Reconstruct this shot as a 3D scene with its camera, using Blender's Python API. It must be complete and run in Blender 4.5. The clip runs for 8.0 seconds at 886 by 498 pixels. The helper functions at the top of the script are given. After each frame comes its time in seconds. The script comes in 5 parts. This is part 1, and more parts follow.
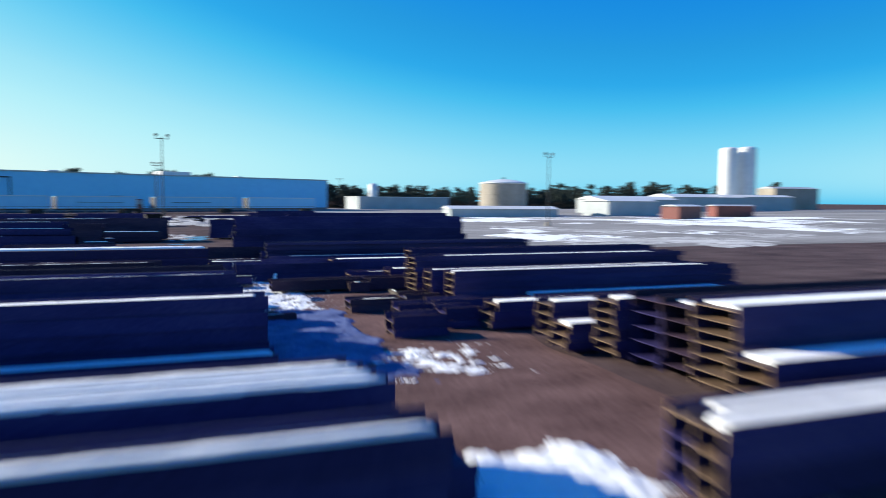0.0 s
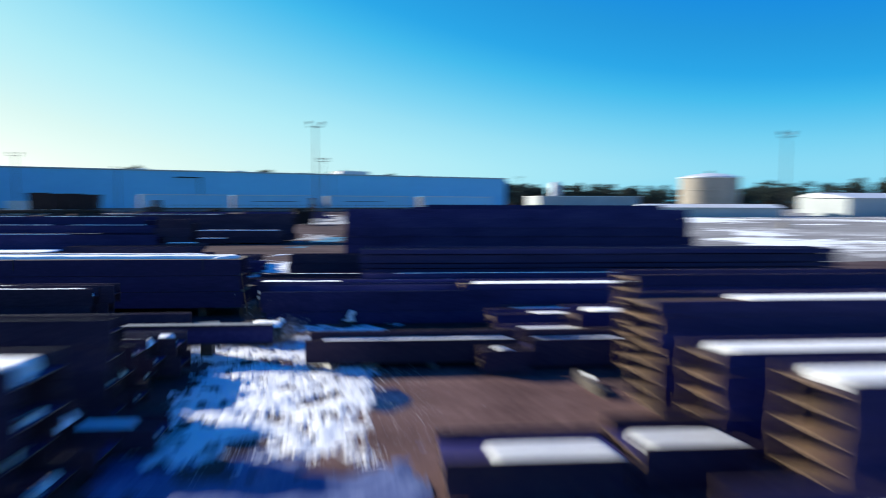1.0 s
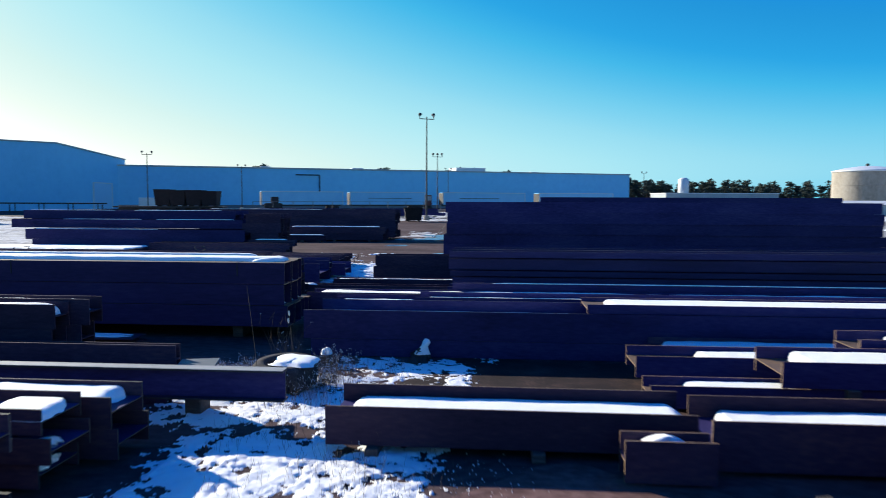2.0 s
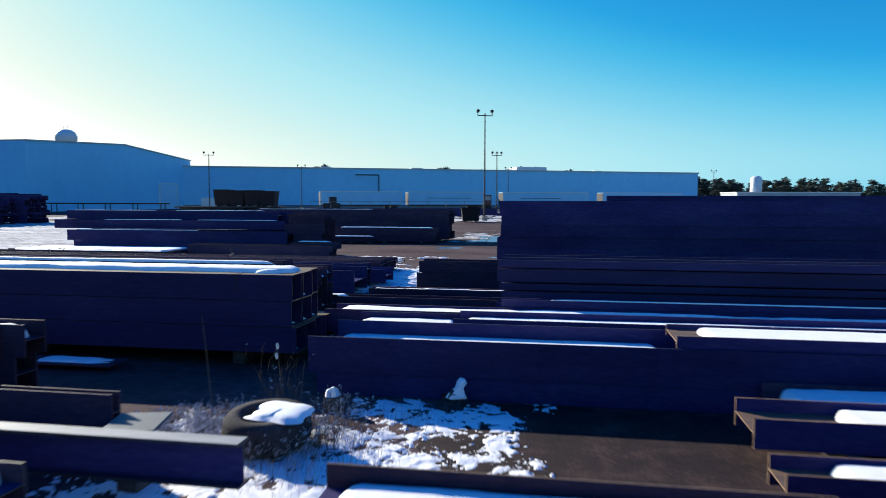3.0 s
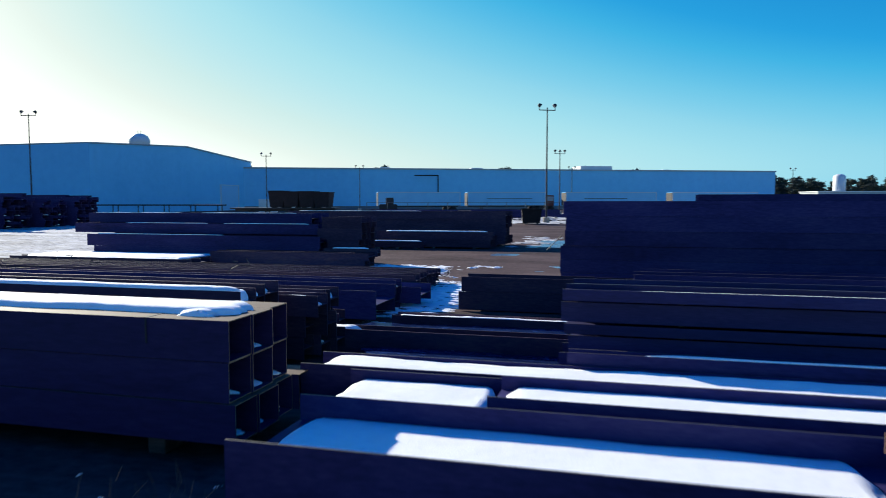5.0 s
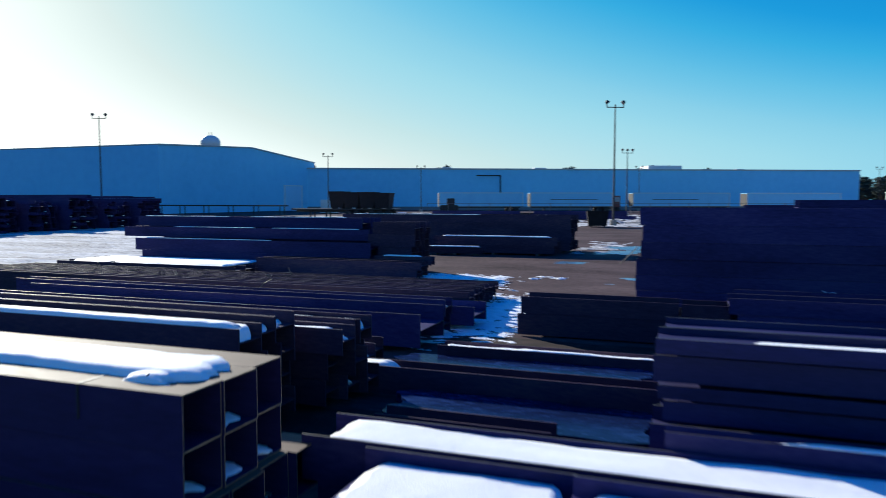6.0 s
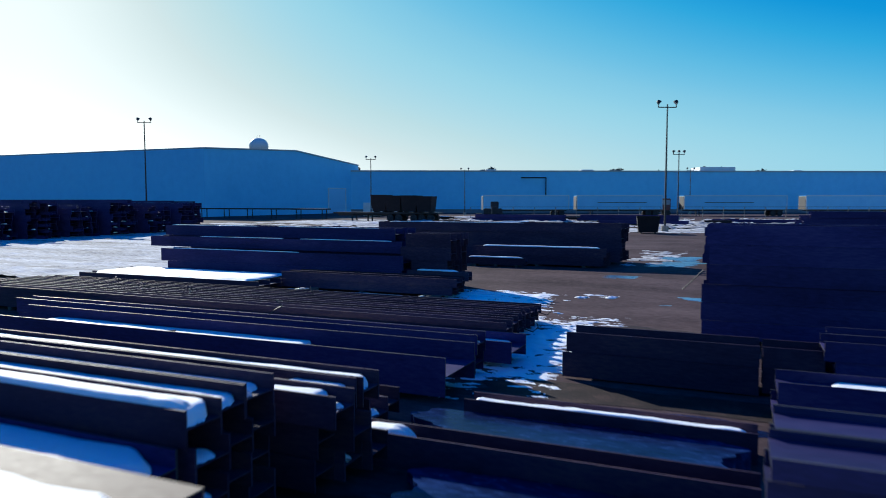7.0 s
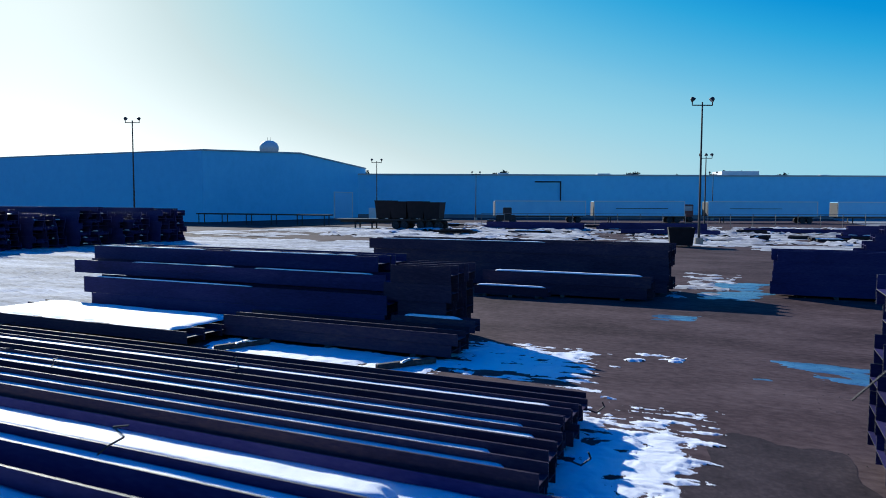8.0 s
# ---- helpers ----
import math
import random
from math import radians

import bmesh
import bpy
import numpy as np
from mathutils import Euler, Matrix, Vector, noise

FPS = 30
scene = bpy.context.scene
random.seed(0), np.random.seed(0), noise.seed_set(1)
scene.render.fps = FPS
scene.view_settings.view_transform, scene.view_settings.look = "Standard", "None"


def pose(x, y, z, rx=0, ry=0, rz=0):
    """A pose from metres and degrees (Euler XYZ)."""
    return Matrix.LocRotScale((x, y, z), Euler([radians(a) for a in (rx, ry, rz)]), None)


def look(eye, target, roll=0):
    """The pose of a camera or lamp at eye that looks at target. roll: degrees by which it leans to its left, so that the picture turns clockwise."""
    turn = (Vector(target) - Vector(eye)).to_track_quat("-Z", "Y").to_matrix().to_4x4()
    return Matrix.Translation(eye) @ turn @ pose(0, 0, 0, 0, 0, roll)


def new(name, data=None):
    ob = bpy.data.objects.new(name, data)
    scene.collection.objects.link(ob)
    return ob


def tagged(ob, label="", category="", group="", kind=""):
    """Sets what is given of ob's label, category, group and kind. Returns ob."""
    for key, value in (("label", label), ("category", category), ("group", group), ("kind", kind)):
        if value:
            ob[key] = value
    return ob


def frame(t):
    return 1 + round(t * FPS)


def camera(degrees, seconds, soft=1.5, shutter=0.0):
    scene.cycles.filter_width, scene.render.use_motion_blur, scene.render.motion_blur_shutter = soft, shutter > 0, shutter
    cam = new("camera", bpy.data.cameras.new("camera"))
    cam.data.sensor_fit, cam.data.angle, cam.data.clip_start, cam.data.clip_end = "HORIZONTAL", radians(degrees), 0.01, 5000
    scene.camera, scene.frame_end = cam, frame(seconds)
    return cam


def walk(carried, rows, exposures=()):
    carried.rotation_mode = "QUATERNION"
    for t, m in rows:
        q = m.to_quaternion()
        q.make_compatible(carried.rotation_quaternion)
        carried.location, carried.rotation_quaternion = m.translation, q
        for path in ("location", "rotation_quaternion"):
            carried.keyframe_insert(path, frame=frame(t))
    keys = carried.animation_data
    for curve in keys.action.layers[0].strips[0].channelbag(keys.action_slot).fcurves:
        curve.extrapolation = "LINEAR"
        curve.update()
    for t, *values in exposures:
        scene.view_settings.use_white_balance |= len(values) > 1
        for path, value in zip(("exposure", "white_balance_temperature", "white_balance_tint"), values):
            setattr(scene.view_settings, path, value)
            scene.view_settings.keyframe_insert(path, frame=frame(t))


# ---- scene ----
cam = camera(65.0, 8.0, soft=0.7, shutter=0.8)
PATH = [
    (0, (0.43, 3.838, 3.69), (1.114, 5.713, 3.552), 0.4),
    (0.2, (1.721, 7.076, 3.672), (2.303, 8.984, 3.533), 0.4),
    (0.4, (2.478, 9.841, 3.61), (2.988, 11.77, 3.466), 0.7),
    (0.5, (2.939, 11.302, 3.51), (3.411, 13.241, 3.375), 0.5),
    (0.6, (3.272, 12.654, 3.397), (3.731, 14.596, 3.262), 0.5),
    (0.7, (3.764, 14.607, 3.242), (4.168, 16.562, 3.109), 0.3),
    (0.8, (4.124, 16.069, 3.139), (4.456, 18.037, 3.005), 0.2),
    (0.9, (4.428, 17.543, 3.027), (4.7, 19.52, 2.893), 0.3),
    (1, (4.697, 19.524, 2.902), (4.875, 21.512, 2.767), 0.2),
    (1.2, (5.139, 23.137, 2.68), (5.091, 25.131, 2.54), 0.3),
    (1.5, (5.164, 23.878, 2.657), (5.056, 25.87, 2.516), 0.2),
    (3, (5.209, 27.207, 2.607), (4.877, 29.175, 2.465), 0.1),
    (3.5, (5.141, 28.304, 2.602), (4.769, 30.264, 2.459), -0.0),
    (4.5, (4.953, 30.388, 2.587), (4.503, 32.331, 2.445), -0.1),
    (5.8, (4.483, 33.059, 2.695), (3.848, 34.95, 2.556), -0.0),
    (6, (4.379, 33.493, 2.751), (3.703, 35.37, 2.611), -0.0),
    (6.5, (4.141, 34.475, 2.904), (3.391, 36.324, 2.766), -0.0),
    (7, (3.897, 35.487, 3.044), (3.101, 37.317, 2.908), 0.0),
    (7.5, (3.628, 36.392, 3.159), (2.801, 38.208, 3.024), 0.0),
    (7.63, (3.555, 36.64, 3.19), (2.724, 38.455, 3.054), 0.1),
    (7.8, (3.255, 37.539, 3.304), (2.415, 39.349, 3.17), 0.3),
    (7.967, (1.72, 41.37, 3.481), (0.892, 43.187, 3.353), 0.2),
    (8, (1.673, 41.486, 3.486), (0.846, 43.303, 3.358), 0.2),
]
walk(cam, [(t, look(eye, target, roll)) for t, eye, target, roll in PATH], exposures=[(0, 0.89, 6500, 10), (1.4, 0.83, 6450, 10), (3.5, 0.79, 6500, 10), (4.7, 0.74, 6450, 10), (6, 0.6, 6080, 10), (8, 0.43, 5750, 9.5)])

# ---- light ----
SUN_AZ, SUN_EL = radians(56.0), radians(21.5)      # azimuth is counted to the left of +y
SUN_WAY = Vector((-math.sin(SUN_AZ) * math.cos(SUN_EL), math.cos(SUN_AZ) * math.cos(SUN_EL), math.sin(SUN_EL)))
world = bpy.data.worlds.new("sky")
scene.world = world
world.use_nodes = True
wn, wl = world.node_tree.nodes, world.node_tree.links
sky = wn.new("ShaderNodeTexSky")
sky.sky_type, sky.sun_disc = "NISHITA", False
sky.sun_elevation, sky.sun_rotation = SUN_EL, -SUN_AZ
sky.air_density, sky.dust_density, sky.ozone_density, sky.altitude = 1.0, 0.35, 1.5, 0
tone = wn.new("ShaderNodeMix")                     # cold, clear winter air
tone.data_type, tone.blend_type = "RGBA", "MULTIPLY"
tone.inputs["Factor"].default_value = 1.0
grey, haze, tint = wn.new("ShaderNodeRGBToBW"), wn.new("ShaderNodeMapRange"), wn.new("ShaderNodeValToRGB")
haze.inputs["From Max"].default_value = 20.0
stops = tint.color_ramp.elements                   # azure overhead, pale cyan lower down, cream white round the sun
AIR = ((0.040, (0.006, 0.44, 3.8, 1)),
       (0.070, (0.011, 0.59, 3.0, 1)),
       (0.100, (0.018, 0.71, 2.35, 1)),
       (0.130, (0.029, 0.720, 2.008, 1)),
       (0.150, (0.043, 0.749, 1.722, 1)),
       (0.175, (0.053, 0.792, 1.633, 1)),
       (0.195, (0.109, 0.906, 1.540, 1)),
       (0.230, (0.270, 0.978, 1.370, 1)),
       (0.270, (0.428, 0.987, 1.200, 1)),
       (0.310, (0.503, 0.959, 1.065, 1)),
       (0.365, (0.557, 0.871, 0.905, 1)),
       (0.420, (0.6, 0.8, 0.77, 1)),
       (0.5, (0.64, 0.73, 0.67, 1)), (0.62, (0.69, 0.73, 0.66, 1)), (1.0, (0.72, 0.73, 0.65, 1)))
while len(stops) < len(AIR):
    stops.new(0.5)
for stop, (where, colour) in zip(stops, AIR):
    stop.position, stop.color = where, colour
wl.new(sky.outputs["Color"], grey.inputs["Color"])
wl.new(grey.outputs["Val"], haze.inputs["Value"])
wl.new(haze.outputs["Result"], tint.inputs["Fac"])
wl.new(tint.outputs["Color"], tone.inputs["B"])
wl.new(grey.outputs["Val"], tone.inputs["A"])
wl.new(tone.outputs["Result"], wn["Background"].inputs["Color"])
wn["Background"].inputs["Strength"].default_value = 0.078
sun_data = bpy.data.lights.new("sun", "SUN")
sun_data.energy, sun_data.angle, sun_data.color = 5.0, radians(0.5), (1.0, 0.95, 0.8)
sun = new("sun", sun_data)
sun.matrix_world = look(SUN_WAY * 50, (0, 0, 0))


# ---- materials ----
def material(name, colours, rough=0.7, metal=0.0, scale=2.0, fine=30.0, bump=0.3, dist=0.01, spec=0.5, stretch=(1, 1, 1), vary=0.0):
    """Principled surface: colours blended by a large and a small noise, with relief."""
    m = bpy.data.materials.new(name)
    m.use_nodes = True
    n, l = m.node_tree.nodes, m.node_tree.links
    b = n["Principled BSDF"]
    co = n.new("ShaderNodeTexCoord")
    mp = n.new("ShaderNodeMapping")
    mp.inputs["Scale"].default_value = stretch
    geo = n.new("ShaderNodeNewGeometry")
    l.new(geo.outputs["Position"], mp.inputs["Vector"])
    big, small = n.new("ShaderNodeTexNoise"), n.new("ShaderNodeTexNoise")
    for t, s, d in ((big, scale, 5), (small, fine, 6)):
        t.inputs["Scale"].default_value, t.inputs["Detail"].default_value = s, d
        t.inputs["Roughness"].default_value = 0.65
        l.new(mp.outputs["Vector"], t.inputs["Vector"])
    mix = n.new("ShaderNodeMath")
    mix.operation = "MULTIPLY_ADD"
    mix.inputs[1].default_value = 0.45
    l.new(small.outputs["Fac"], mix.inputs[0])
    half = n.new("ShaderNodeMath")
    half.operation = "MULTIPLY"
    half.inputs[1].default_value = 0.55
    l.new(big.outputs["Fac"], half.inputs[0])
    l.new(half.outputs[0], mix.inputs[2])
    ramp = n.new("ShaderNodeValToRGB")
    e = ramp.color_ramp.elements
    while len(e) < len(colours):
        e.new(0.5)
    for k, c in enumerate(colours):
        e[k].position = 0.34 + 0.32 * k / max(1, len(colours) - 1)
        e[k].color = (*c, 1)
    l.new(mix.outputs[0], ramp.inputs["Fac"])
    out = ramp.outputs["Color"]
    if vary:
        info, hs = n.new("ShaderNodeObjectInfo"), n.new("ShaderNodeHueSaturation")
        mr = n.new("ShaderNodeMapRange")
        mr.inputs["To Min"].default_value, mr.inputs["To Max"].default_value = 1 - vary, 1 + vary
        l.new(info.outputs["Random"], mr.inputs["Value"])
        l.new(mr.outputs["Result"], hs.inputs["Value"])
        l.new(out, hs.inputs["Color"])
        out = hs.outputs["Color"]
    l.new(out, b.inputs["Base Color"])
    rr = n.new("ShaderNodeMapRange")
    rr.inputs["To Min"].default_value, rr.inputs["To Max"].default_value = max(0.02, rough - 0.12), min(1, rough + 0.12)
    l.new(small.outputs["Fac"], rr.inputs["Value"])
    l.new(rr.outputs["Result"], b.inputs["Roughness"])
    b.inputs["Metallic"].default_value = metal
    b.inputs["Specular IOR Level"].default_value = spec
    if bump:
        bp = n.new("ShaderNodeBump")
        bp.inputs["Strength"].default_value, bp.inputs["Distance"].default_value = bump, dist
        l.new(mix.outputs[0], bp.inputs["Height"])
        l.new(bp.outputs["Normal"], b.inputs["Normal"])
    return m


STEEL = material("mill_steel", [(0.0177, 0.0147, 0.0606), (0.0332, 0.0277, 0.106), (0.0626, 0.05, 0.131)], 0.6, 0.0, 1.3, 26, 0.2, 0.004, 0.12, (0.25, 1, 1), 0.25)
STEEL_RUST = material("rusty_steel", [(0.045, 0.0315, 0.0315), (0.117, 0.0765, 0.054), (0.234, 0.131, 0.072)], 0.7, 0.0, 1.6, 30, 0.3, 0.004, 0.3, (0.3, 1, 1), 0.2)
# Rusty cut edges, brightened to tan so the colour carries the sun on them.
EDGE = material("cut_edge_sunlit_rust", [(0.085, 0.051, 0.0357), (0.178, 0.115, 0.0748), (0.289, 0.191, 0.119)], 0.6, 0.0, 2.5, 30, 0.2, 0.003, 0.3, (0.4, 1, 1), 0.25)
EDGE_DARK = material("cut_edge_dull", [(0.0153, 0.0145, 0.0187), (0.0357, 0.0331, 0.0365), (0.0808, 0.0748, 0.0748)], 0.6, 0.0, 1.1, 30, 0.2, 0.003, 0.3, (0.4, 1, 1), 0.3)
STEEL_BLACK = material("black_rusty_steel", [(0.0236, 0.0155, 0.0338), (0.0473, 0.0304, 0.0574), (0.101, 0.058, 0.0675)], 0.65, 0.0, 1.3, 26, 0.2, 0.004, 0.12, (0.25, 1, 1), 0.25)
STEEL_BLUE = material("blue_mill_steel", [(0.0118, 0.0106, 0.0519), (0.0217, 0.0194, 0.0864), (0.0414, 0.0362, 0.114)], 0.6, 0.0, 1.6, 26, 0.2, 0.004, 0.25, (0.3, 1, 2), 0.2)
# Snow with the blue of the stacks' shade put into its colour.
SHADE_SNOW = material("shade_blue_snow", [(0.045, 0.06, 0.15), (0.085, 0.115, 0.26), (0.19, 0.24, 0.42)], 0.75, 0.0, 1.2, 20, 0.5, 0.03, 0.2)
TUBE = material("tube_steel", [(0.0177, 0.012, 0.0476), (0.0301, 0.0197, 0.0767), (0.0531, 0.0371, 0.0926)], 0.6, 0.0, 0.9, 22, 0.12, 0.003, 0.15, (0.2, 1, 1), 0.12)
# Tan for the tubes' upper faces: sunlight put into the colour beside navy sides.
TUBE_SUNLIT = material("tube_steel_sunlit", [(0.0796, 0.046, 0.0316), (0.122, 0.0757, 0.0527), (0.165, 0.106, 0.0764)], 0.7, 0.0, 1.4, 30, 0.12, 0.003, 0.3, (0.25, 1, 1), 0.08)
SNOW = material("snow", [(0.84, 0.84, 0.84), (0.9, 0.9, 0.89), (0.93, 0.93, 0.92)], 0.65, 0.0, 7.0, 50, 0.45, 0.025, 0.25)
GROUND = material("gravel_ground", [(0.0289, 0.0187, 0.0203), (0.0819, 0.0546, 0.0562), (0.144, 0.101, 0.0991)], 0.9, 0.0, 0.3, 6, 0.7, 0.03, 0.05, (0.7, 1.3, 1))
ICE = material("trodden_snow", [(0.07, 0.06, 0.058), (0.44, 0.43, 0.425), (0.82, 0.82, 0.82)], 0.9, 0.0, 0.4, 5, 0.4, 0.03, 0.05, (0.18, 1.8, 1))
# Dark water; the sky's blue reflection is put into base colour and tint.
WATER = material("sky_tinted_water", [(0.005, 0.007, 0.025), (0.009, 0.02, 0.07), (0.025, 0.06, 0.19)], 0.25, 0.0, 0.9, 10, 0.06, 0.004, 0.05, (0.5, 1.4, 1))
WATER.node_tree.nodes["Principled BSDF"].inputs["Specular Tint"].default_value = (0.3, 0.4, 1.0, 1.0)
# Pale cladding; the blue of its shaded walls is put into the colour.
CLAD = material("shade_blue_cladding", [(0.17, 0.52, 0.8), (0.2, 0.57, 0.85), (0.22, 0.61, 0.88)], 0.55, 0.0, 0.05, 0.8, 0.05, 0.01, 0.4)
CLAD_DARK = material("dark_base_cladding", [(0.1, 0.11, 0.14), (0.16, 0.17, 0.2)], 0.6, 0.0, 0.1, 2, 0.05, 0.01)
ROOF = material("roof_sheet", [(0.3, 0.32, 0.35), (0.45, 0.47, 0.5)], 0.5, 0.0, 0.2, 4, 0.1, 0.01)
WHITE = material("white_paint", [(0.558, 0.567, 0.576), (0.666, 0.675, 0.684), (0.72, 0.729, 0.738)], 0.4, 0.0, 0.6, 12, 0.08, 0.005)
# White trailer sides, their blue shade put into the paint colour.
TRAILER = material("trailer_shade_blue", [(0.2, 0.54, 0.8), (0.24, 0.6, 0.84), (0.27, 0.64, 0.87)], 0.45, 0.0, 0.5, 8, 0.05, 0.005)
DOOR = material("pale_door_paint", [(0.3, 0.58, 0.8), (0.36, 0.64, 0.86)], 0.5, 0.0, 0.3, 4, 0.05, 0.005)
SHEET = material("weathered_pale_sheet", [(0.288, 0.32, 0.336), (0.368, 0.4, 0.416), (0.448, 0.48, 0.488)], 0.6, 0.0, 0.2, 3, 0.05, 0.005)
CONCRETE = material("stained_concrete", [(0.164, 0.139, 0.115), (0.328, 0.287, 0.238), (0.451, 0.402, 0.344)], 0.85, 0.0, 0.35, 5, 0.3, 0.03, 0.3, (1, 1, 0.3))
GALV = material("galvanised_metal", [(0.1, 0.1, 0.11), (0.18, 0.18, 0.19)], 0.45, 0.6, 3, 40, 0.1, 0.003)
DARK = material("dark_metal", [(0.012, 0.012, 0.0154), (0.03, 0.027, 0.0315)], 0.6, 0.2, 3, 30, 0.15, 0.004)
RUBBER = material("old_rubber", [(0.0204, 0.0187, 0.0221), (0.0442, 0.0408, 0.0442), (0.102, 0.0935, 0.0952)], 0.9, 0.0, 5, 50, 0.5, 0.01, 0.08)
TIMBER = material("weathered_timber", [(0.03, 0.026, 0.026), (0.075, 0.062, 0.055), (0.16, 0.135, 0.115)], 0.85, 0.0, 3, 40, 0.5, 0.01, 0.3, (0.3, 3, 3))
BIN = material("rusty_bin", [(0.008, 0.005, 0.007), (0.014, 0.009, 0.011), (0.026, 0.017, 0.018)], 0.75, 0.0, 1.5, 15, 0.2, 0.01, 0.3)
NEEDLES = material("pine_needles", [(0.02, 0.03, 0.026), (0.04, 0.055, 0.045), (0.07, 0.085, 0.07)], 0.8, 0.0, 0.6, 6, 0.3, 0.05, 0.2)
BARK = material("bark", [(0.05, 0.035, 0.028), (0.12, 0.085, 0.06)], 0.9, 0.0, 2, 18, 0.5, 0.02, 0.2)
DRY = material("dry_stems", [(0.088, 0.0605, 0.0413), (0.165, 0.121, 0.0825)], 0.85, 0.0, 8, 60, 0.1, 0.002, 0.2)
FROST = material("frosted_seed_heads", [(0.45, 0.43, 0.4), (0.75, 0.74, 0.72)], 0.8, 0.0, 12, 60, 0.2, 0.003, 0.2)
GLASS = material("lamp_glass", [(0.25, 0.27, 0.3), (0.35, 0.37, 0.4)], 0.15, 0.0, 3, 20, 0, 0)
# Pale grey that paints the low sun's sheen on steel.
SHEEN_FILM = material("pale_sheen", [(0.164, 0.164, 0.172), (0.279, 0.279, 0.287), (0.377, 0.377, 0.385)], 0.6, 0.0, 0.8, 20, 0.1, 0.002, 0.3, (0.3, 1, 1))
PLATE = material("dull_plate_steel", [(0.06, 0.066, 0.08), (0.09, 0.1, 0.12), (0.13, 0.14, 0.16)], 0.6, 0.0, 2.0, 30, 0.1, 0.002, 0.3)
RED = material("red_brown_paint", [(0.14, 0.035, 0.03), (0.22, 0.06, 0.05)], 0.6, 0.0, 1, 10, 0.1, 0.005)


# ---- mesh helpers ----
def add_box(bm, x0, x1, y0, y1, z0, z1):
    v = [bm.verts.new((x, y, z)) for z in (z0, z1) for y in (y0, y1) for x in (x0, x1)]
    for f in ((0, 2, 3, 1), (4, 5, 7, 6), (0, 1, 5, 4), (2, 6, 7, 3), (0, 4, 6, 2), (1, 3, 7, 5)):
        bm.faces.new([v[i] for i in f])
    return v


def add_tube(bm, a, b, r0, r1=None, n=8, caps=True):
    """A tapered round bar from a to b."""
    a, b = Vector(a), Vector(b)
    r1 = r0 if r1 is None else r1
    q = (b - a).to_track_quat("Z", "Y")
    rings = []
    for p, r in ((a, r0), (b, r1)):
        rings.append([bm.verts.new(p + q @ Vector((r * math.cos(2 * math.pi * k / n), r * math.sin(2 * math.pi * k / n), 0))) for k in range(n)])
    for k in range(n):
        bm.faces.new((rings[0][k], rings[0][(k + 1) % n], rings[1][(k + 1) % n], rings[1][k]))
    if caps:
        bm.faces.new(rings[0][::-1])
        bm.faces.new(rings[1])


def add_lathe(bm, profile, n=32, centre=(0, 0, 0)):
    """A turned body from rows of (radius, height)."""
    rings = []
    for r, z in profile:
        rings.append([bm.verts.new((centre[0] + r * math.cos(2 * math.pi * k / n), centre[1] + r * math.sin(2 * math.pi * k / n), centre[2] + z)) for k in range(n)])
    for a, b in zip(rings, rings[1:]):
        for k in range(n):
            bm.faces.new((a[k], a[(k + 1) % n], b[(k + 1) % n], b[k]))
    bm.faces.new(rings[0][::-1])
    bm.faces.new(rings[-1])


def mesh_from(bm, name, mat, smooth=False):
    me = bpy.data.meshes.new(name)
    bmesh.ops.recalc_face_normals(bm, faces=bm.faces)
    bm.to_mesh(me)
    bm.free()
    me.materials.append(mat)
    if smooth:
        for p in me.polygons:
            p.use_smooth = True
    return me


def part(name, bm, mat, parent, label="", smooth=False):
    ob = new(name, mesh_from(bm, name, mat, smooth))
    ob.parent = parent
    return tagged(ob, label=label)


def thing(name, label, category, group="", kind="", at=None):
    ob = new(name)
    if at is not None:
        ob.matrix_basis = at
    ob.empty_display_size = 0.2
    return tagged(ob, label, category, group, kind)


def single(name, bm, mat, label, category, group="", kind="", at=None, smooth=False):
    ob = new(name, mesh_from(bm, name, mat, smooth))
    if at is not None:
        ob.matrix_basis = at
    return tagged(ob, label, category, group, kind)


def grade(y):
    """Height of the ground, which rises gently towards the far yard."""
    s = min(1.0, max(0.0, (y - 55.0) / 45.0))
    return 0.35 * s * s * (3 - 2 * s)


# ---- ground ----
def build_ground():
    xs = [-3000, -900, -300, -140, -80, -40, -20, -10, -5, 0, 5, 10, 20, 40, 80, 140, 300, 900, 3000]
    ys = [-3000, -500, -60, -20, 0, 10, 20, 30, 40, 50, 55, 60, 65, 70, 75, 80, 85, 90, 95, 100, 150, 300, 900, 4000]
    bm = bmesh.new()
    grid = [[bm.verts.new((x, y, grade(y))) for x in xs] for y in ys]
    for j in range(len(ys) - 1):
        for i in range(len(xs) - 1):
            bm.faces.new((grid[j][i], grid[j][i + 1], grid[j + 1][i + 1], grid[j + 1][i]))
    single("ground", bm, GROUND, "reddish-brown gravel and mud yard, patchy and damp", "ground", kind="structure", smooth=True)


build_ground()


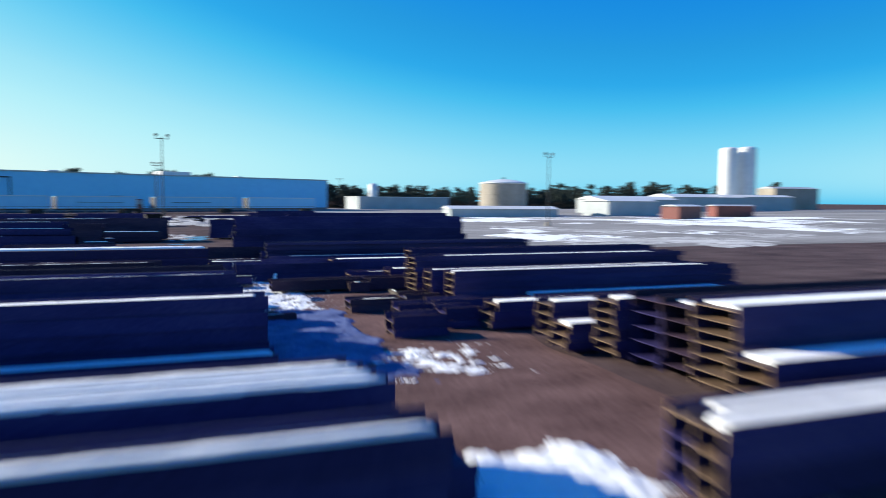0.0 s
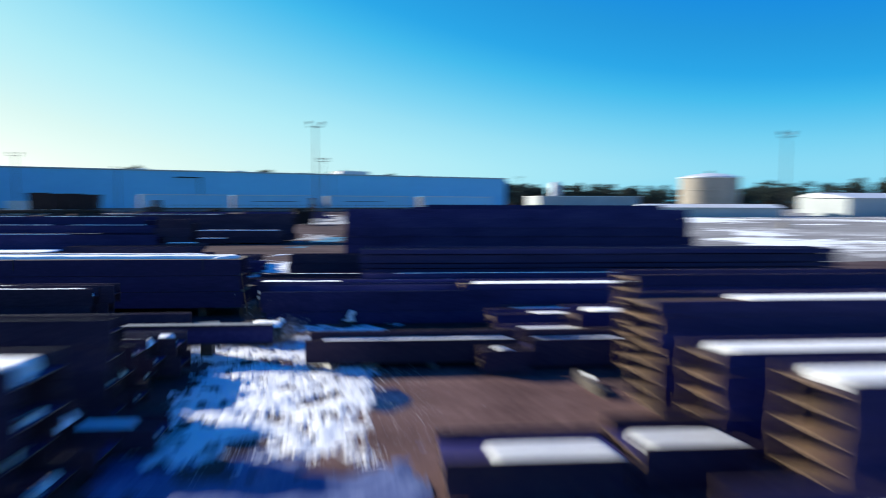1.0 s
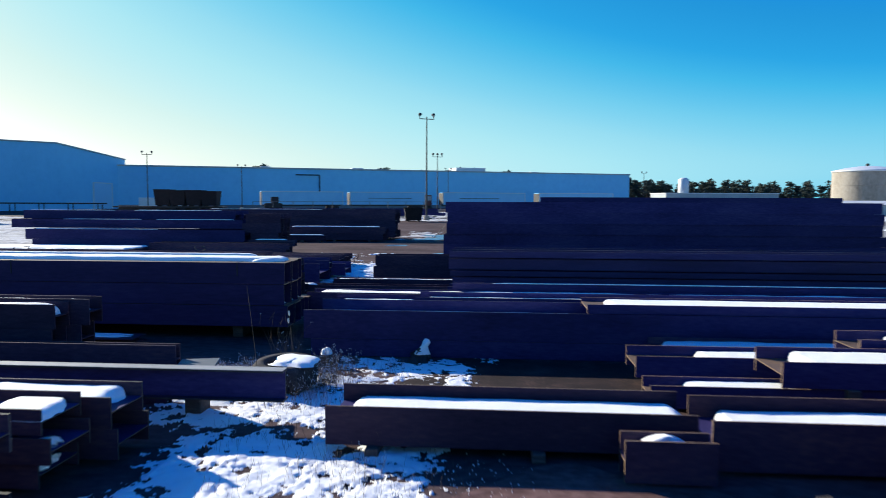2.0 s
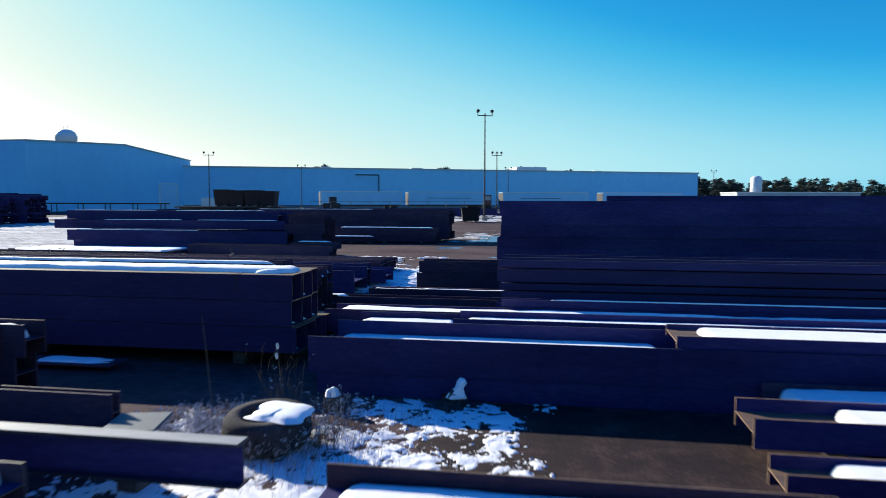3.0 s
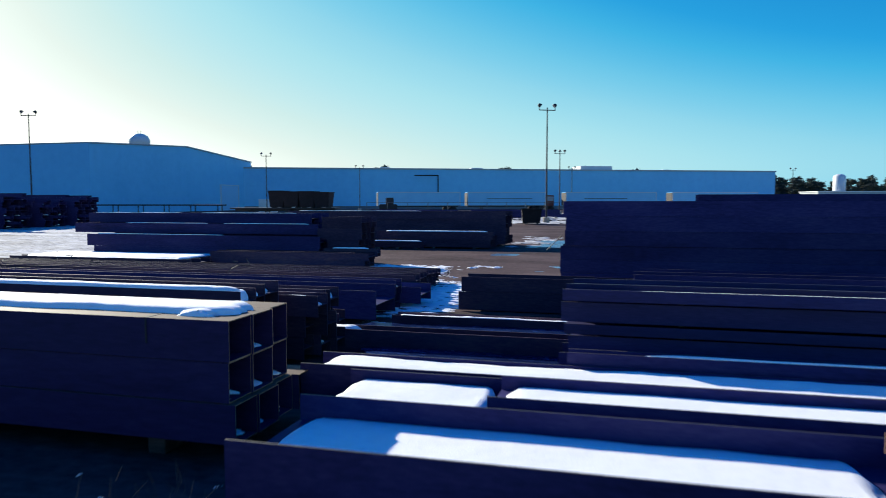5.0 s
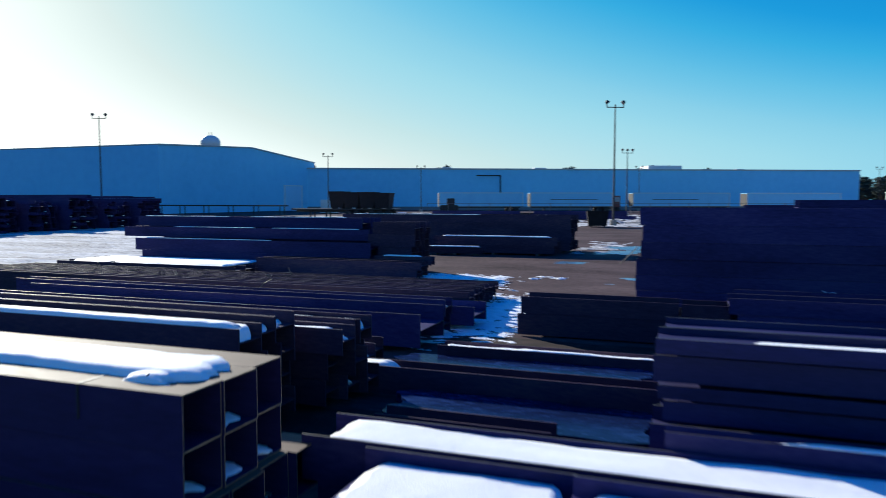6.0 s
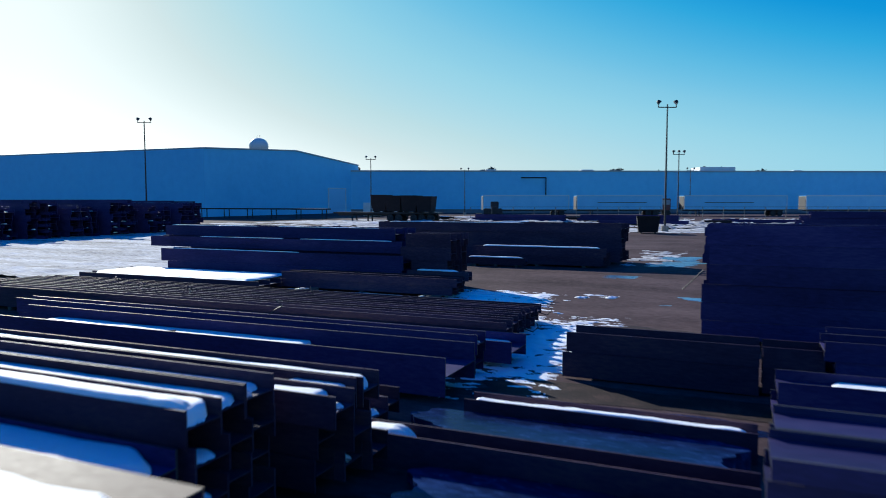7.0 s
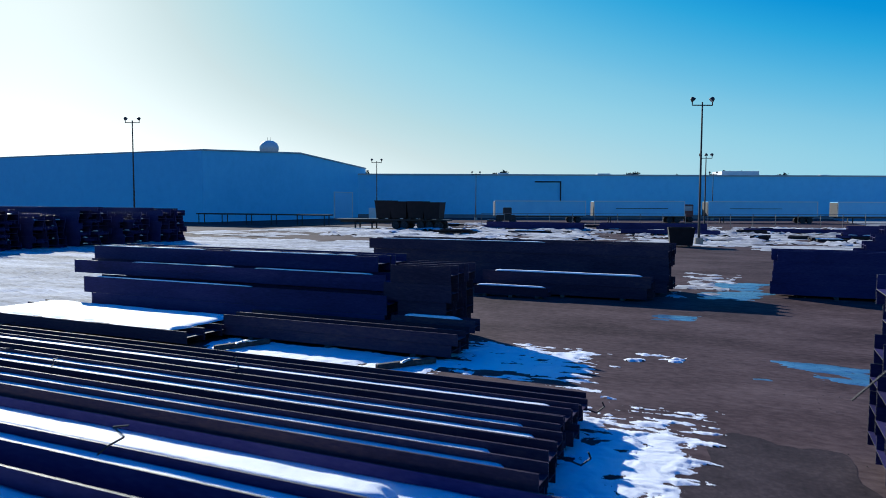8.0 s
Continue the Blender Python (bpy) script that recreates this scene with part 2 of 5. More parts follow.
def snow_field(name, x0, x1, y0, y1, step, height, cover, seed, label, mat=SNOW, scale=1.0, edge=0.25, lumps=0.03, grain=(1.0, 1.0), rough=0.8):
    """Lumpy snow lying on the ground, broken into patches by a noise; cover runs from 0 to 1, and a lower rough frays the edges."""
    nx, ny = int((x1 - x0) / step) + 1, int((y1 - y0) / step) + 1
    bm, verts = bmesh.new(), {}

    def level(x, y):
        u, v = (x - x0) / (x1 - x0), (y - y0) / (y1 - y0)
        rim = min(u, 1 - u, v, 1 - v) / edge
        p = Vector((x * scale * grain[0] + seed, y * scale * grain[1] - seed, seed * 0.7))
        return noise.fractal(p, rough, 2.1, 6) * 0.6 + cover - 0.75 * max(0, 1 - rim)

    for j in range(ny):
        for i in range(nx):
            x, y = x0 + i * step, y0 + j * step
            f = level(x, y)
            if f > -0.12:
                p = Vector((x * 3.1, y * 3.1, seed))
                q = p + Vector((noise.noise(p * 0.7), noise.noise(p * 0.7 + Vector((4, 8, 1))), 0)) * 0.9
                relief = 1.5 * noise.fractal(q * 0.8, 0.75, 2.2, 5) - 1.6 * max(0.0, noise.noise(q * 1.1 + Vector((3, 3, 9))) - 0.12) + 0.5 * abs(noise.noise(q * 3.7))
                z = grade(y) + min(1.0, max(0.0, f + 0.12) * 2.2) * height + lumps * relief * min(1, max(0, f + 0.1) * 5) - 0.012
                verts[i, j] = bm.verts.new((x + step * 0.3 * noise.noise(p * 2), y + step * 0.3 * noise.noise(p * 2 + Vector((5, 5, 5))), z))
    for (i, j), v in list(verts.items()):
        q = [(i, j), (i + 1, j), (i + 1, j + 1), (i, j + 1)]
        if all(k in verts for k in q):
            bm.faces.new([verts[k] for k in q])
    bmesh.ops.delete(bm, geom=[v for v in bm.verts if not v.link_faces], context="VERTS")
    return single(name, bm, mat, label, "snow", kind="stuff", smooth=True)


def puddle(x, y, rx, ry, seed, label, square=2.0, mat=None, level=0.006):
    """Shallow water with a soft wandering outline; a higher square fills a trench from end to end."""
    bm = bmesh.new()
    ring = []
    for k in range(120):
        a = 2 * math.pi * k / 120
        ca, sa = math.cos(a), math.sin(a)
        r = (abs(ca) ** square + abs(sa) ** square) ** (-1 / square)
        r *= 1 + 0.35 * noise.noise(Vector((ca * 1.3 + seed, sa * 1.3, seed))) + 0.12 * noise.noise(Vector((ca * 4 + seed, sa * 4, seed)))
        ring.append(bm.verts.new((x + rx * r * ca, y + ry * r * sa, grade(y) + level)))
    bm.faces.new(ring)
    low = [bm.verts.new((v.co.x, v.co.y, v.co.z - level - 0.02)) for v in ring]
    for k in range(120):
        bm.faces.new((ring[k], low[k], low[(k + 1) % 120], ring[(k + 1) % 120]))
    return single("puddle", bm, mat or WATER, label, "puddle", kind="stuff")


# ---- steel ----
BOX_CACHE = {}


def plate_mesh(name, dims, mat, edge):
    """A rolled plate with its lower corner at the origin, its long edges slightly eased."""
    key = (name, tuple(round(d, 3) for d in dims), mat.name, edge.name)
    if key not in BOX_CACHE:
        bm = bmesh.new()
        add_box(bm, 0, dims[0], 0, dims[1], 0, dims[2])
        me = mesh_from(bm, name, mat)
        me.materials.append(edge)
        thin = 1 if dims[1] < dims[2] else 2
        for p in me.polygons:
            p.material_index = 0 if abs(p.normal[thin]) > 0.5 else 1
        BOX_CACHE[key] = me
    return BOX_CACHE[key]


def beam(x0, length, y0, z0, depth, width, flat=True, mat=STEEL, label="", group="", yaw=0.0, tf=0.022, tw=0.014):
    """A wide-flange beam along x. flat: web level and flanges upright; else it stands on its flange."""
    root = thing("steel_section", label or "dark rusty wide-flange steel beam lying on its side in a stack", "steel section", group, at=pose(x0, y0, z0, 0, 0, yaw))
    if flat:
        plates = (("flange", (length, tf, width), (0, 0, 0)), ("flange", (length, tf, width), (0, depth - tf, 0)),
                  ("web", (length, depth - 2 * tf, tw), (0, tf, width / 2 - tw / 2)))
    else:
        plates = (("flange", (length, width, tf), (0, 0, 0)), ("flange", (length, width, tf), (0, 0, depth - tf)),
                  ("web", (length, tw, depth - 2 * tf), (0, width / 2 - tw / 2, tf)))
    for name, dims, at in plates:
        # Rusty beams: shaded flanges painted navy, sunlit webs and edges painted brown.
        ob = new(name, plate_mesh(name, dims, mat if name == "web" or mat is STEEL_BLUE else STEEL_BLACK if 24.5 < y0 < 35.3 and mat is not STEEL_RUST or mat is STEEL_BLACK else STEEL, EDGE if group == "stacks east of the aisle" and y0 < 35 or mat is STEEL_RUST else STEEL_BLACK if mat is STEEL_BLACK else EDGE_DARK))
        ob.parent, ob.location = root, at
    return root


def sleeper(x, y0, y1, z0, h=0.12, w=0.14):
    bm = bmesh.new()
    add_box(bm, x - w / 2, x + w / 2, y0, y1, z0, z0 + h)
    bmesh.ops.bevel(bm, geom=bm.edges[:], offset=0.012, segments=1, affect="EDGES")
    return single("timber_bearer", bm, TIMBER, "weathered timber bearer under a stack of steel beams", "timber bearer", "bearers under the stacks")


def snow_strip(x0, x1, y0, y1, z, thick=0.06, seed=0.0, label="smooth strip of snow lying along a steel beam", ragged=0.03, blunt=0.28, rim=0.0, lobes=0.0, against=False):
    """Snow along a trough or on a flange. rim is the width of its rounded edge; lobes makes the edges scalloped; against: it lies against its front edge and thins out at its ends."""
    long, wide = x1 - x0, y1 - y0
    rim = rim or 0.38 * wide
    ny = 8 if rim > 0.12 else 12
    us = {round(i / n, 5) for n in (max(6, min(220 if lobes else 60, int(long / (0.05 if lobes else 0.14)))),) for i in range(n + 1)}
    for d in (0.015, 0.04, 0.08, 0.14, 0.22, 0.3, 0.4, 0.52):
        if d < 0.4 * long:
            us |= {round(d / long, 5), round(1 - d / long, 5)}
    us = sorted(us)
    bm, top = bmesh.new(), []
    for u in us:
        row = []
        reach = min(u, 1 - u) * long
        end = min(1.0, reach / blunt)
        for j in range(ny + 1):
            v = 0.5 - 0.5 * math.cos(math.pi * j / ny)
            side = min(1.0, min(v, 1 - v) * wide / rim)
            body = (end ** 0.6 if against else math.sqrt(max(0.0, 1 - (1 - end) ** 2))) * math.sqrt(max(0.0, 1 - (1 - side) ** 2))
            x = x0 + u * long
            near = max(0.0, 1 - reach / (3 * blunt))
            xs = x - (1 if u > 0.5 else -1) * near * blunt * 1.3 * abs(noise.noise(Vector((v * 2.6, seed, u > 0.5))))
            wob = noise.noise(Vector((x * 1.7, seed, v * 2))) * ragged * wide + (0.5 - v) * lobes * (0.5 + noise.noise(Vector((x * 1.1, seed + (v > 0.5) * 9, 1))) + 0.2 * noise.noise(Vector((x * 3.3, seed + (v > 0.5) * 9, 5))))
            y = y0 + (0.5 + (v - 0.5) * (0.62 + 0.38 * math.sqrt(end))) * wide + wob
            if against:
                y = y0 + v * wide * (0.72 + 0.28 * end ** 0.5 * (1 - 0.22 * max(0.0, noise.noise(Vector((x * 0.45, seed * 1.7, 4)))) * v)) + v * wob
            h = thick * body * (0.9 + 0.12 * noise.noise(Vector((x * 1.3, y * 3, seed + 3))) + 0.06 * noise.noise(Vector((x * 6, y * 6, seed))))
            row.append(bm.verts.new((xs, min(max(y, y0), y1), z + h)))
        top.append(row)
    nx = len(us) - 1
    for a, b in zip(top, top[1:]):
        for j in range(ny):
            bm.faces.new((a[j], b[j], b[j + 1], a[j + 1]))
    edge = [top[i][0] for i in range(nx + 1)] + [top[nx][j] for j in range(1, ny + 1)] + [top[i][ny] for i in range(nx - 1, -1, -1)] + [top[0][j] for j in range(ny - 1, 0, -1)]
    low = [bm.verts.new((v.co.x, v.co.y, z)) for v in edge]
    for k in range(len(edge)):
        bm.faces.new((edge[k], low[k], low[(k + 1) % len(edge)], edge[(k + 1) % len(edge)]))
    bm.faces.new(low)
    return single("snow_strip", bm, SNOW, label, "snow", "snow on the beams", smooth=True)


def snow_fill(x0, x1, y0, y1, z, thick=0.07, seed=0.0, label="flat sheet of snow filling the trough of a steel beam"):
    """Snow that fills a trough from flange to flange."""
    return snow_strip(x0, x1, y0, y1, z, thick, seed, label, 0.03, 0.1, 0.03, against=True)


FAR = bmesh.new()


def far_beam(x0, x1, y0, z0, depth, width, tf=0.03):
    """One beam on its side in the joined mesh of the far stacks."""
    add_box(FAR, x0, x1, y0, y0 + tf, z0, z0 + width)
    add_box(FAR, x0, x1, y0 + depth - tf, y0 + depth, z0, z0 + width)
    add_box(FAR, x0, x1, y0 + tf, y0 + depth - tf, z0 + width / 2 - 0.01, z0 + width / 2 + 0.01)


def stack(x0, x1, y0, cols, rows, depth, width, z0=0.12, flat=True, jit=0.12, seed=1, label="", group="", mat=STEEL, yaw=0.0, snow=(), anchor="right", step=0.0, far=False, base=None, wedges=0.0):
    """A pile of beams: cols of them in y, rows in z. anchor tells which ends are kept in line. snow lists (col, from, to, kind) on the top row."""
    rnd = random.Random(seed)
    pitch_y, pitch_z = (depth, width) if flat else (width, depth)
    for r in range(rows):
        for c in range(cols):
            dx = rnd.uniform(-jit, jit)
            a, b = (x0 + rnd.uniform(-0.5, 0.5) * (jit * 4), x1 + dx) if anchor == "right" else (x0 + dx, x1 + rnd.uniform(-0.5, 0.5) * (jit * 4))
            dy = rnd.uniform(-0.03, 0.03) if r else 0.0
            if far or (y0 < 27 and c and r < rows - 1):
                far_beam(a, b, y0 + c * (pitch_y + 0.01), z0 + r * (pitch_z + 0.004), depth, width)
                continue
            beam(a, b - a, y0 + c * (pitch_y + 0.01) + r * step + dy * (r < rows - 1), z0 + r * (pitch_z + 0.004), depth, width, flat, mat, label, group, yaw + rnd.uniform(-0.12, 0.12))
            if flat and rnd.random() < wedges:
                yw, zw = y0 + c * (pitch_y + 0.01) + r * step, z0 + r * (pitch_z + 0.004) + width / 2 + 0.007
                e = (b - 0.01) if anchor == "right" else (a + 0.4)
                snow_strip(e - rnd.uniform(0.15, 0.4), e, yw + 0.06, yw + depth * rnd.uniform(0.5, 0.95) - 0.05, zw, rnd.uniform(0.035, 0.075), seed + c + 3 * r, "clump of snow caught in the end of a beam", 0.35, 0.2)
    ground = grade(y0) if base is None else base
    for s in (0.15, 0.5, 0.85):
        if z0 - ground > 0.05:
            sleeper(x0 + s * (x1 - x0), y0 - 0.05, y0 + cols * (pitch_y + 0.01) + 0.05, ground, z0 - ground)
    ztop = z0 + (rows - 1) * (pitch_z + 0.004)
    for k, (c, a, b, hi) in enumerate(snow):
        yb = y0 + c * (pitch_y + 0.01) + (rows - 1) * step
        if flat:
            if hi > 0.2:
                snow_fill(a, b, yb + 0.025, yb + depth - 0.025, ztop + width / 2 + 0.008, width / 2 - 0.01, seed + k)
                snow_strip(a, b - 0.05, yb, yb + 0.55 * depth, ztop + width - 0.012, hi - 0.13, seed + k, rim=0.07, lobes=0.05)
            else:
                snow_fill(a, b, yb + 0.025, yb + (depth - 0.025 if hi > 0.04 else 0.45 * depth), ztop + width / 2 + 0.008, min(hi, width / 2 - 0.035), seed + k)
        else:
            snow_strip(a, b, yb + 0.02, yb + width - 0.02, ztop + depth, hi, seed + k)


# ---- stacks beside the aisle: the side towards -x ----
LS, RS = "stacks west of the aisle", "stacks east of the aisle"
stack(-11, 2.86, 10.2, 2, 4, 0.42, 0.32, group=LS, seed=11, jit=0.04, snow=((0, -10, 2.8, 0.2001), (1, -10, 2.6, 0.05)))
stack(-11, 3.6, 11.2, 1, 2, 0.8, 0.27, group=LS, seed=14, jit=0.05, z0=0.1)
for c, x1 in enumerate((2.88, 2.78, 2.68, 2.55)):
    stack(-11, x1, 12.2 + 0.38 * c, 1, 4, 0.37, 0.32, group=LS, seed=12 + 30 * c, jit=0.04, snow=((0, -10, x1 - 0.06, 0.2001 if c < 3 else 0.125),))
stack(-11, 2.2, 18.95, 1, 1, 0.88, 0.28, group=LS, seed=13, jit=0.03, z0=0.08, snow=((0, -10, 2.15, 0.09),))
stack(-11, 2.05, 19.95, 1, 4, 0.8, 0.345, group=LS, seed=15, jit=0.05, wedges=0.2, snow=((0, -10, 1.95, 0.13),))
stack(-11, 2.0, 21.1, 2, 4, 0.36, 0.3, group=LS, seed=16, jit=0.06, wedges=0.3, snow=((0, -9, 1.9, 0.06), (1, -9, 1.9, 0.06)))
stack(-11, 1.6, 22.2, 1, 5, 0.85, 0.335, group=LS, seed=17, jit=0.12, wedges=0.5, snow=((0, -9, 1.4, 0.1),))
stack(-11, 1.55, 23.6, 2, 4, 0.42, 0.33, group=LS, seed=18, jit=0.12, wedges=0.6, snow=((0, -9, 1.4, 0.08), (1, -9, 1.45, 0.07)))
stack(-11, 1.7, 25.5, 1, 4, 0.85, 0.34, group=LS, seed=19, jit=0.15, wedges=0.7, snow=((0, -9, 1.6, 0.13),))
stack(-11, 1.6, 26.7, 1, 2, 0.5, 0.3, group=LS, seed=20, jit=0.3, wedges=0.9, snow=((0, 0.5, 1.5, 0.08),))
stack(-11, 2.1, 27.4, 1, 1, 0.55, 0.3, group=LS, seed=23, jit=0.1, z0=0.08, wedges=1.0, snow=((0, 0.9, 1.9, 0.09),))
stack(-11, 1.42, 28.2, 1, 4, 0.36, 0.335, group=LS, seed=24, jit=0.05, wedges=0.4, snow=((0, -9, 1.3, 0.04),))
stack(-11, 1.3, 28.95, 1, 3, 0.55, 0.3, group=LS, seed=22, jit=0.16, z0=0.08, wedges=1.0)
stack(-11, 1.3, 30.2, 1, 3, 0.6, 0.235, group=LS, seed=21, jit=0.22, z0=0.08, wedges=1.0, snow=((0, 0.5, 1.2, 0.08),))
stack(-11, 1.45, 30.95, 1, 2, 0.62, 0.31, group=LS, seed=26, jit=0.04, z0=0.08, snow=((0, -9, 1.3, 0.12),))
# a low dark beam lying across the shaded snow of the aisle
beam(1.75, 1.72, 25.2, 0.0, 0.3, 0.22, True, STEEL_BLACK, "short dark steel beam lying in the shaded snow of the aisle", LS)
snow_strip(1.85, 3.3, 25.24, 25.46, 0.115, 0.1, 25.5, rim=0.06)
# dark beams behind the single one, the upper pair carrying snow
for y, x1, z, d, h in ((33.0, 0.95, 0.0, 0.14, 0.4), (33.0, 1.08, 0.404, 0.14, 0.37), (33.6, -1.03, 0.0, 0.34, 0.42), (33.6, -0.98, 0.424, 0.34, 0.41), (33.96, -0.83, 0.0, 0.34, 0.42),
                       (33.96, -0.78, 0.424, 0.34, 0.41), (33.6, -0.93, 0.838, 0.34, 0.34), (33.96, -0.65, 0.838, 0.34, 0.37)):
    beam(-11, 11 + x1, y, z, d, h, True, STEEL_BLACK, "dark steel beam lying on its side in the weeds", LS)
for x1, y, z in ((-0.97, 33.63, 1.017), (-0.71, 33.99, 1.032)):
    snow_strip(-9.5, x1, y, y + 0.28, z, 0.17, 24.5 + y, rim=0.07)
bm = bmesh.new()
add_box(bm, -0.24, 0.24, -0.27, 0.27, 0.0, 0.03)
bmesh.ops.bevel(bm, geom=bm.edges[:], offset=0.008, segments=1, affect="EDGES")
single("steel_plate", bm, PLATE, "pale frosted flat plate resting on a timber beside the single beam", "plate", at=pose(1.43, 32.86, 0.56, 0, 0, 14))
sleeper(1.45, 32.65, 32.95, 0.0, 0.56, 0.2)
beam(-11, 9.6, 36.45, 0.0, 0.12, 0.5, False, STEEL_BLACK, "low dark steel beam lying close to a taller stack", LS)
snow_strip(-2.8, -1.5, 36.55, 36.9, 0.12, 0.03, 24.0, ragged=0.3)
# the single beam that reaches out over the aisle's edge
beam(-7.5, 10.23, 32.21, 0.315, 0.36, 0.19, False, STEEL, "single long steel beam on bearers beside the aisle", LS)
for x0, x1, y0, y1, z in ((-7.4, 2.725, 32.214, 32.396, 0.676),):
    # Added sheet: sun sheen along the beam's top, done in colour.
    bm = bmesh.new()
    add_box(bm, x0, x1, y0, y1, z, z + 0.004)
    single("sheen_film", bm, SHEEN_FILM, "thin pale sheet added on the beam's top as the sun's sheen", "frost", "frost on the beams")
sleeper(0.0, 32.0, 32.7, 0.0, 0.315, 0.2)
sleeper(-4.6, 32.0, 32.7, 0.0, 0.315, 0.2)


def tube(x0, length, y0, z0, w, h, wall=0.01):
    """A square hollow section along x: four walls, sunlight painted tan on the upper one, bare cut metal at the ends.
    """
    root = thing("steel_tube", "large square hollow steel section in a block, sunlit tan painted on top", "steel tube", "block of hollow sections", at=pose(x0, y0, z0))
    for name, ya, yb, za, zb in (("side_wall", 0, wall, 0, h), ("side_wall", w - wall, w, 0, h), ("bottom_wall", wall, w - wall, 0, wall), ("top_wall", wall, w - wall, h - wall, h)):
        bm = bmesh.new()
        add_box(bm, 0, length, ya, yb, za, zb)
        ob = part(name, bm, TUBE, root)
        ob.data.materials.append(TUBE_SUNLIT)
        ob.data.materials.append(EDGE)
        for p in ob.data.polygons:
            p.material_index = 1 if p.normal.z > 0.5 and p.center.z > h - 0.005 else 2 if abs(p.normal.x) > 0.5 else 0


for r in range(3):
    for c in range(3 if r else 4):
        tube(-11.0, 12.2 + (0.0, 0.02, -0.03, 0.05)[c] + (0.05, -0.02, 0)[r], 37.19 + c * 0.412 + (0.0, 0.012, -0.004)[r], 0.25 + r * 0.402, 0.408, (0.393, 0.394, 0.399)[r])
for x in (0.28, -4.2, -8.6):
    strap = thing("steel_strap", "thin dark steel strap round the block of hollow sections", "strap", "straps", at=pose(x, 0, 0))
    bm = bmesh.new()
    add_box(bm, 0, 0.03, 37.18, 37.62, 1.4522, 1.4562)
    part("top_band", bm, DARK, strap)
    bm = bmesh.new()
    add_box(bm, 0, 0.02, 37.178, 37.184, 1.2, 1.4562)
    part("front_band", bm, DARK, strap)
for x in (-9.0, -3.5, 0.2):
    sleeper(x, 37.4, 38.8, 0.0, 0.25, 0.2)
snow_strip(-10.6, 1.1, 37.42, 38.1, 1.452, 0.08, 5.0, "thick cushion of snow on top of the block of hollow sections", 0.02, 0.2, 0.1, 0.13)
snow_strip(0.5, 0.95, 37.34, 37.56, 1.452, 0.07, 6.0, "rounded lobe of snow on top of the hollow sections", 0.1, 0.16, 0.07)
for c in range(3):
    snow_strip(0.75, 1.15, 37.23 + c * 0.412, 37.57 + c * 0.412, 0.67, 0.05, 7.0 + c, "small wedge of snow inside a hollow section")
    snow_strip(0.8, 1.18, 37.23 + c * 0.412, 37.57 + c * 0.412, 0.266, 0.05, 9.0 + c, "small wedge of snow inside a hollow section")
snow_strip(0.8, 1.15, 37.64, 37.98, 1.07, 0.05, 13.0, "small wedge of snow inside a hollow section")

stack(-11, -0.2, 38.88, 1, 3, 0.74, 0.31, group=LS, seed=38, jit=0.05, z0=0.14, wedges=0.3)
snow_strip(-10, -0.22, 39.05, 39.59, 0.931, 0.125, 38.5, rim=0.05)
for c, x1 in enumerate((-0.12, -0.22, -0.34)):
    stack(-11, x1, 39.66 + 0.44 * c, 1, 4, 0.43, 0.315, mat=STEEL_BLACK, group=LS, seed=36 + 5 * c, jit=0.06, z0=0.1, wedges=0.55, snow=((0, -10, x1 - 0.05, (0.2001, 0.07, 0.05)[c]),))
stack(-11, 0.1, 41.25, 3, 3, 0.38, 0.335, mat=STEEL_BLACK, group=LS, seed=32, jit=0.14, z0=0.1, wedges=0.6, snow=((0, -10, 0.0, 0.13), (1, -0.9, 0.0, 0.1), (2, -9, 0.05, 0.12)))
stack(-11, -0.4, 43.0, 2, 1, 0.5, 0.36, mat=STEEL_BLACK, group=LS, seed=33, jit=0.12, z0=0.1, wedges=0.9, snow=((0, -10, -0.9, 0.06),))
stack(-11, -0.15, 44.85, 1, 1, 1.25, 0.6, group=LS, seed=35, jit=0.03, z0=0.12, snow=((0, -10, -3.2, 0.1),))
stack(-12, -0.32, 46.55, 1, 2, 0.42, 0.345, group=LS, seed=34, jit=0.06, z0=0.06, wedges=0.4, snow=((0, -11, -0.4, 0.06),))
stack(-12, 0.1, 47.4, 1, 1, 0.92, 0.4, group=LS, seed=39, jit=0.05, z0=0.1, snow=((0, -11, -0.1, 0.05),))
snow_strip(-11, -1.75, 47.55, 47.98, 0.34, 0.13, 39.5, rim=0.05)
for k in range(10):
    stack(-17.5 - 0.1 * k, -0.45 - 0.04 * k, 48.4 + 0.42 * k, 1, 2, 0.38, 0.28 - 0.012 * k, mat=STEEL_BLACK, group="bundled channels", seed=40 + k, jit=0.1, z0=0.1,
          label="long dark steel channel in a low bundle", snow=((0, -16.5, -0.8 - 0.3 * (k % 3), 0.05),) if k in (0, 1, 3, 4, 7) else ())
stack(-11.0, -4.4, 55.4, 2, 2, 0.5, 0.26, mat=STEEL_BLACK, group="low stack behind the channels", seed=51, jit=0.1, z0=0.1)
stack(-18.8, -11.0, 54.0, 4, 1, 0.6, 0.3, mat=STEEL_BLACK, group="low stack behind the channels", seed=52, jit=0.2, z0=0.1)
snow_strip(-18.7, -11.15, 54.02, 56.4, 0.388, 0.07, 52.5, "broad flat sheet of snow over a low stack", 0.03, 0.25, 0.2, 0.2)
stack(-17.8, -7.0, 56.9, 2, 2, 0.7, 0.5, group="tall stack in the west", seed=53, jit=0.1, z0=0.15)
stack(-18.9, -7.3, 57.4, 2, 1, 0.7, 0.42, group="tall stack in the west", seed=54, jit=0.1, z0=1.2, base=1.158, snow=((0, -17, -8, 0.02),))
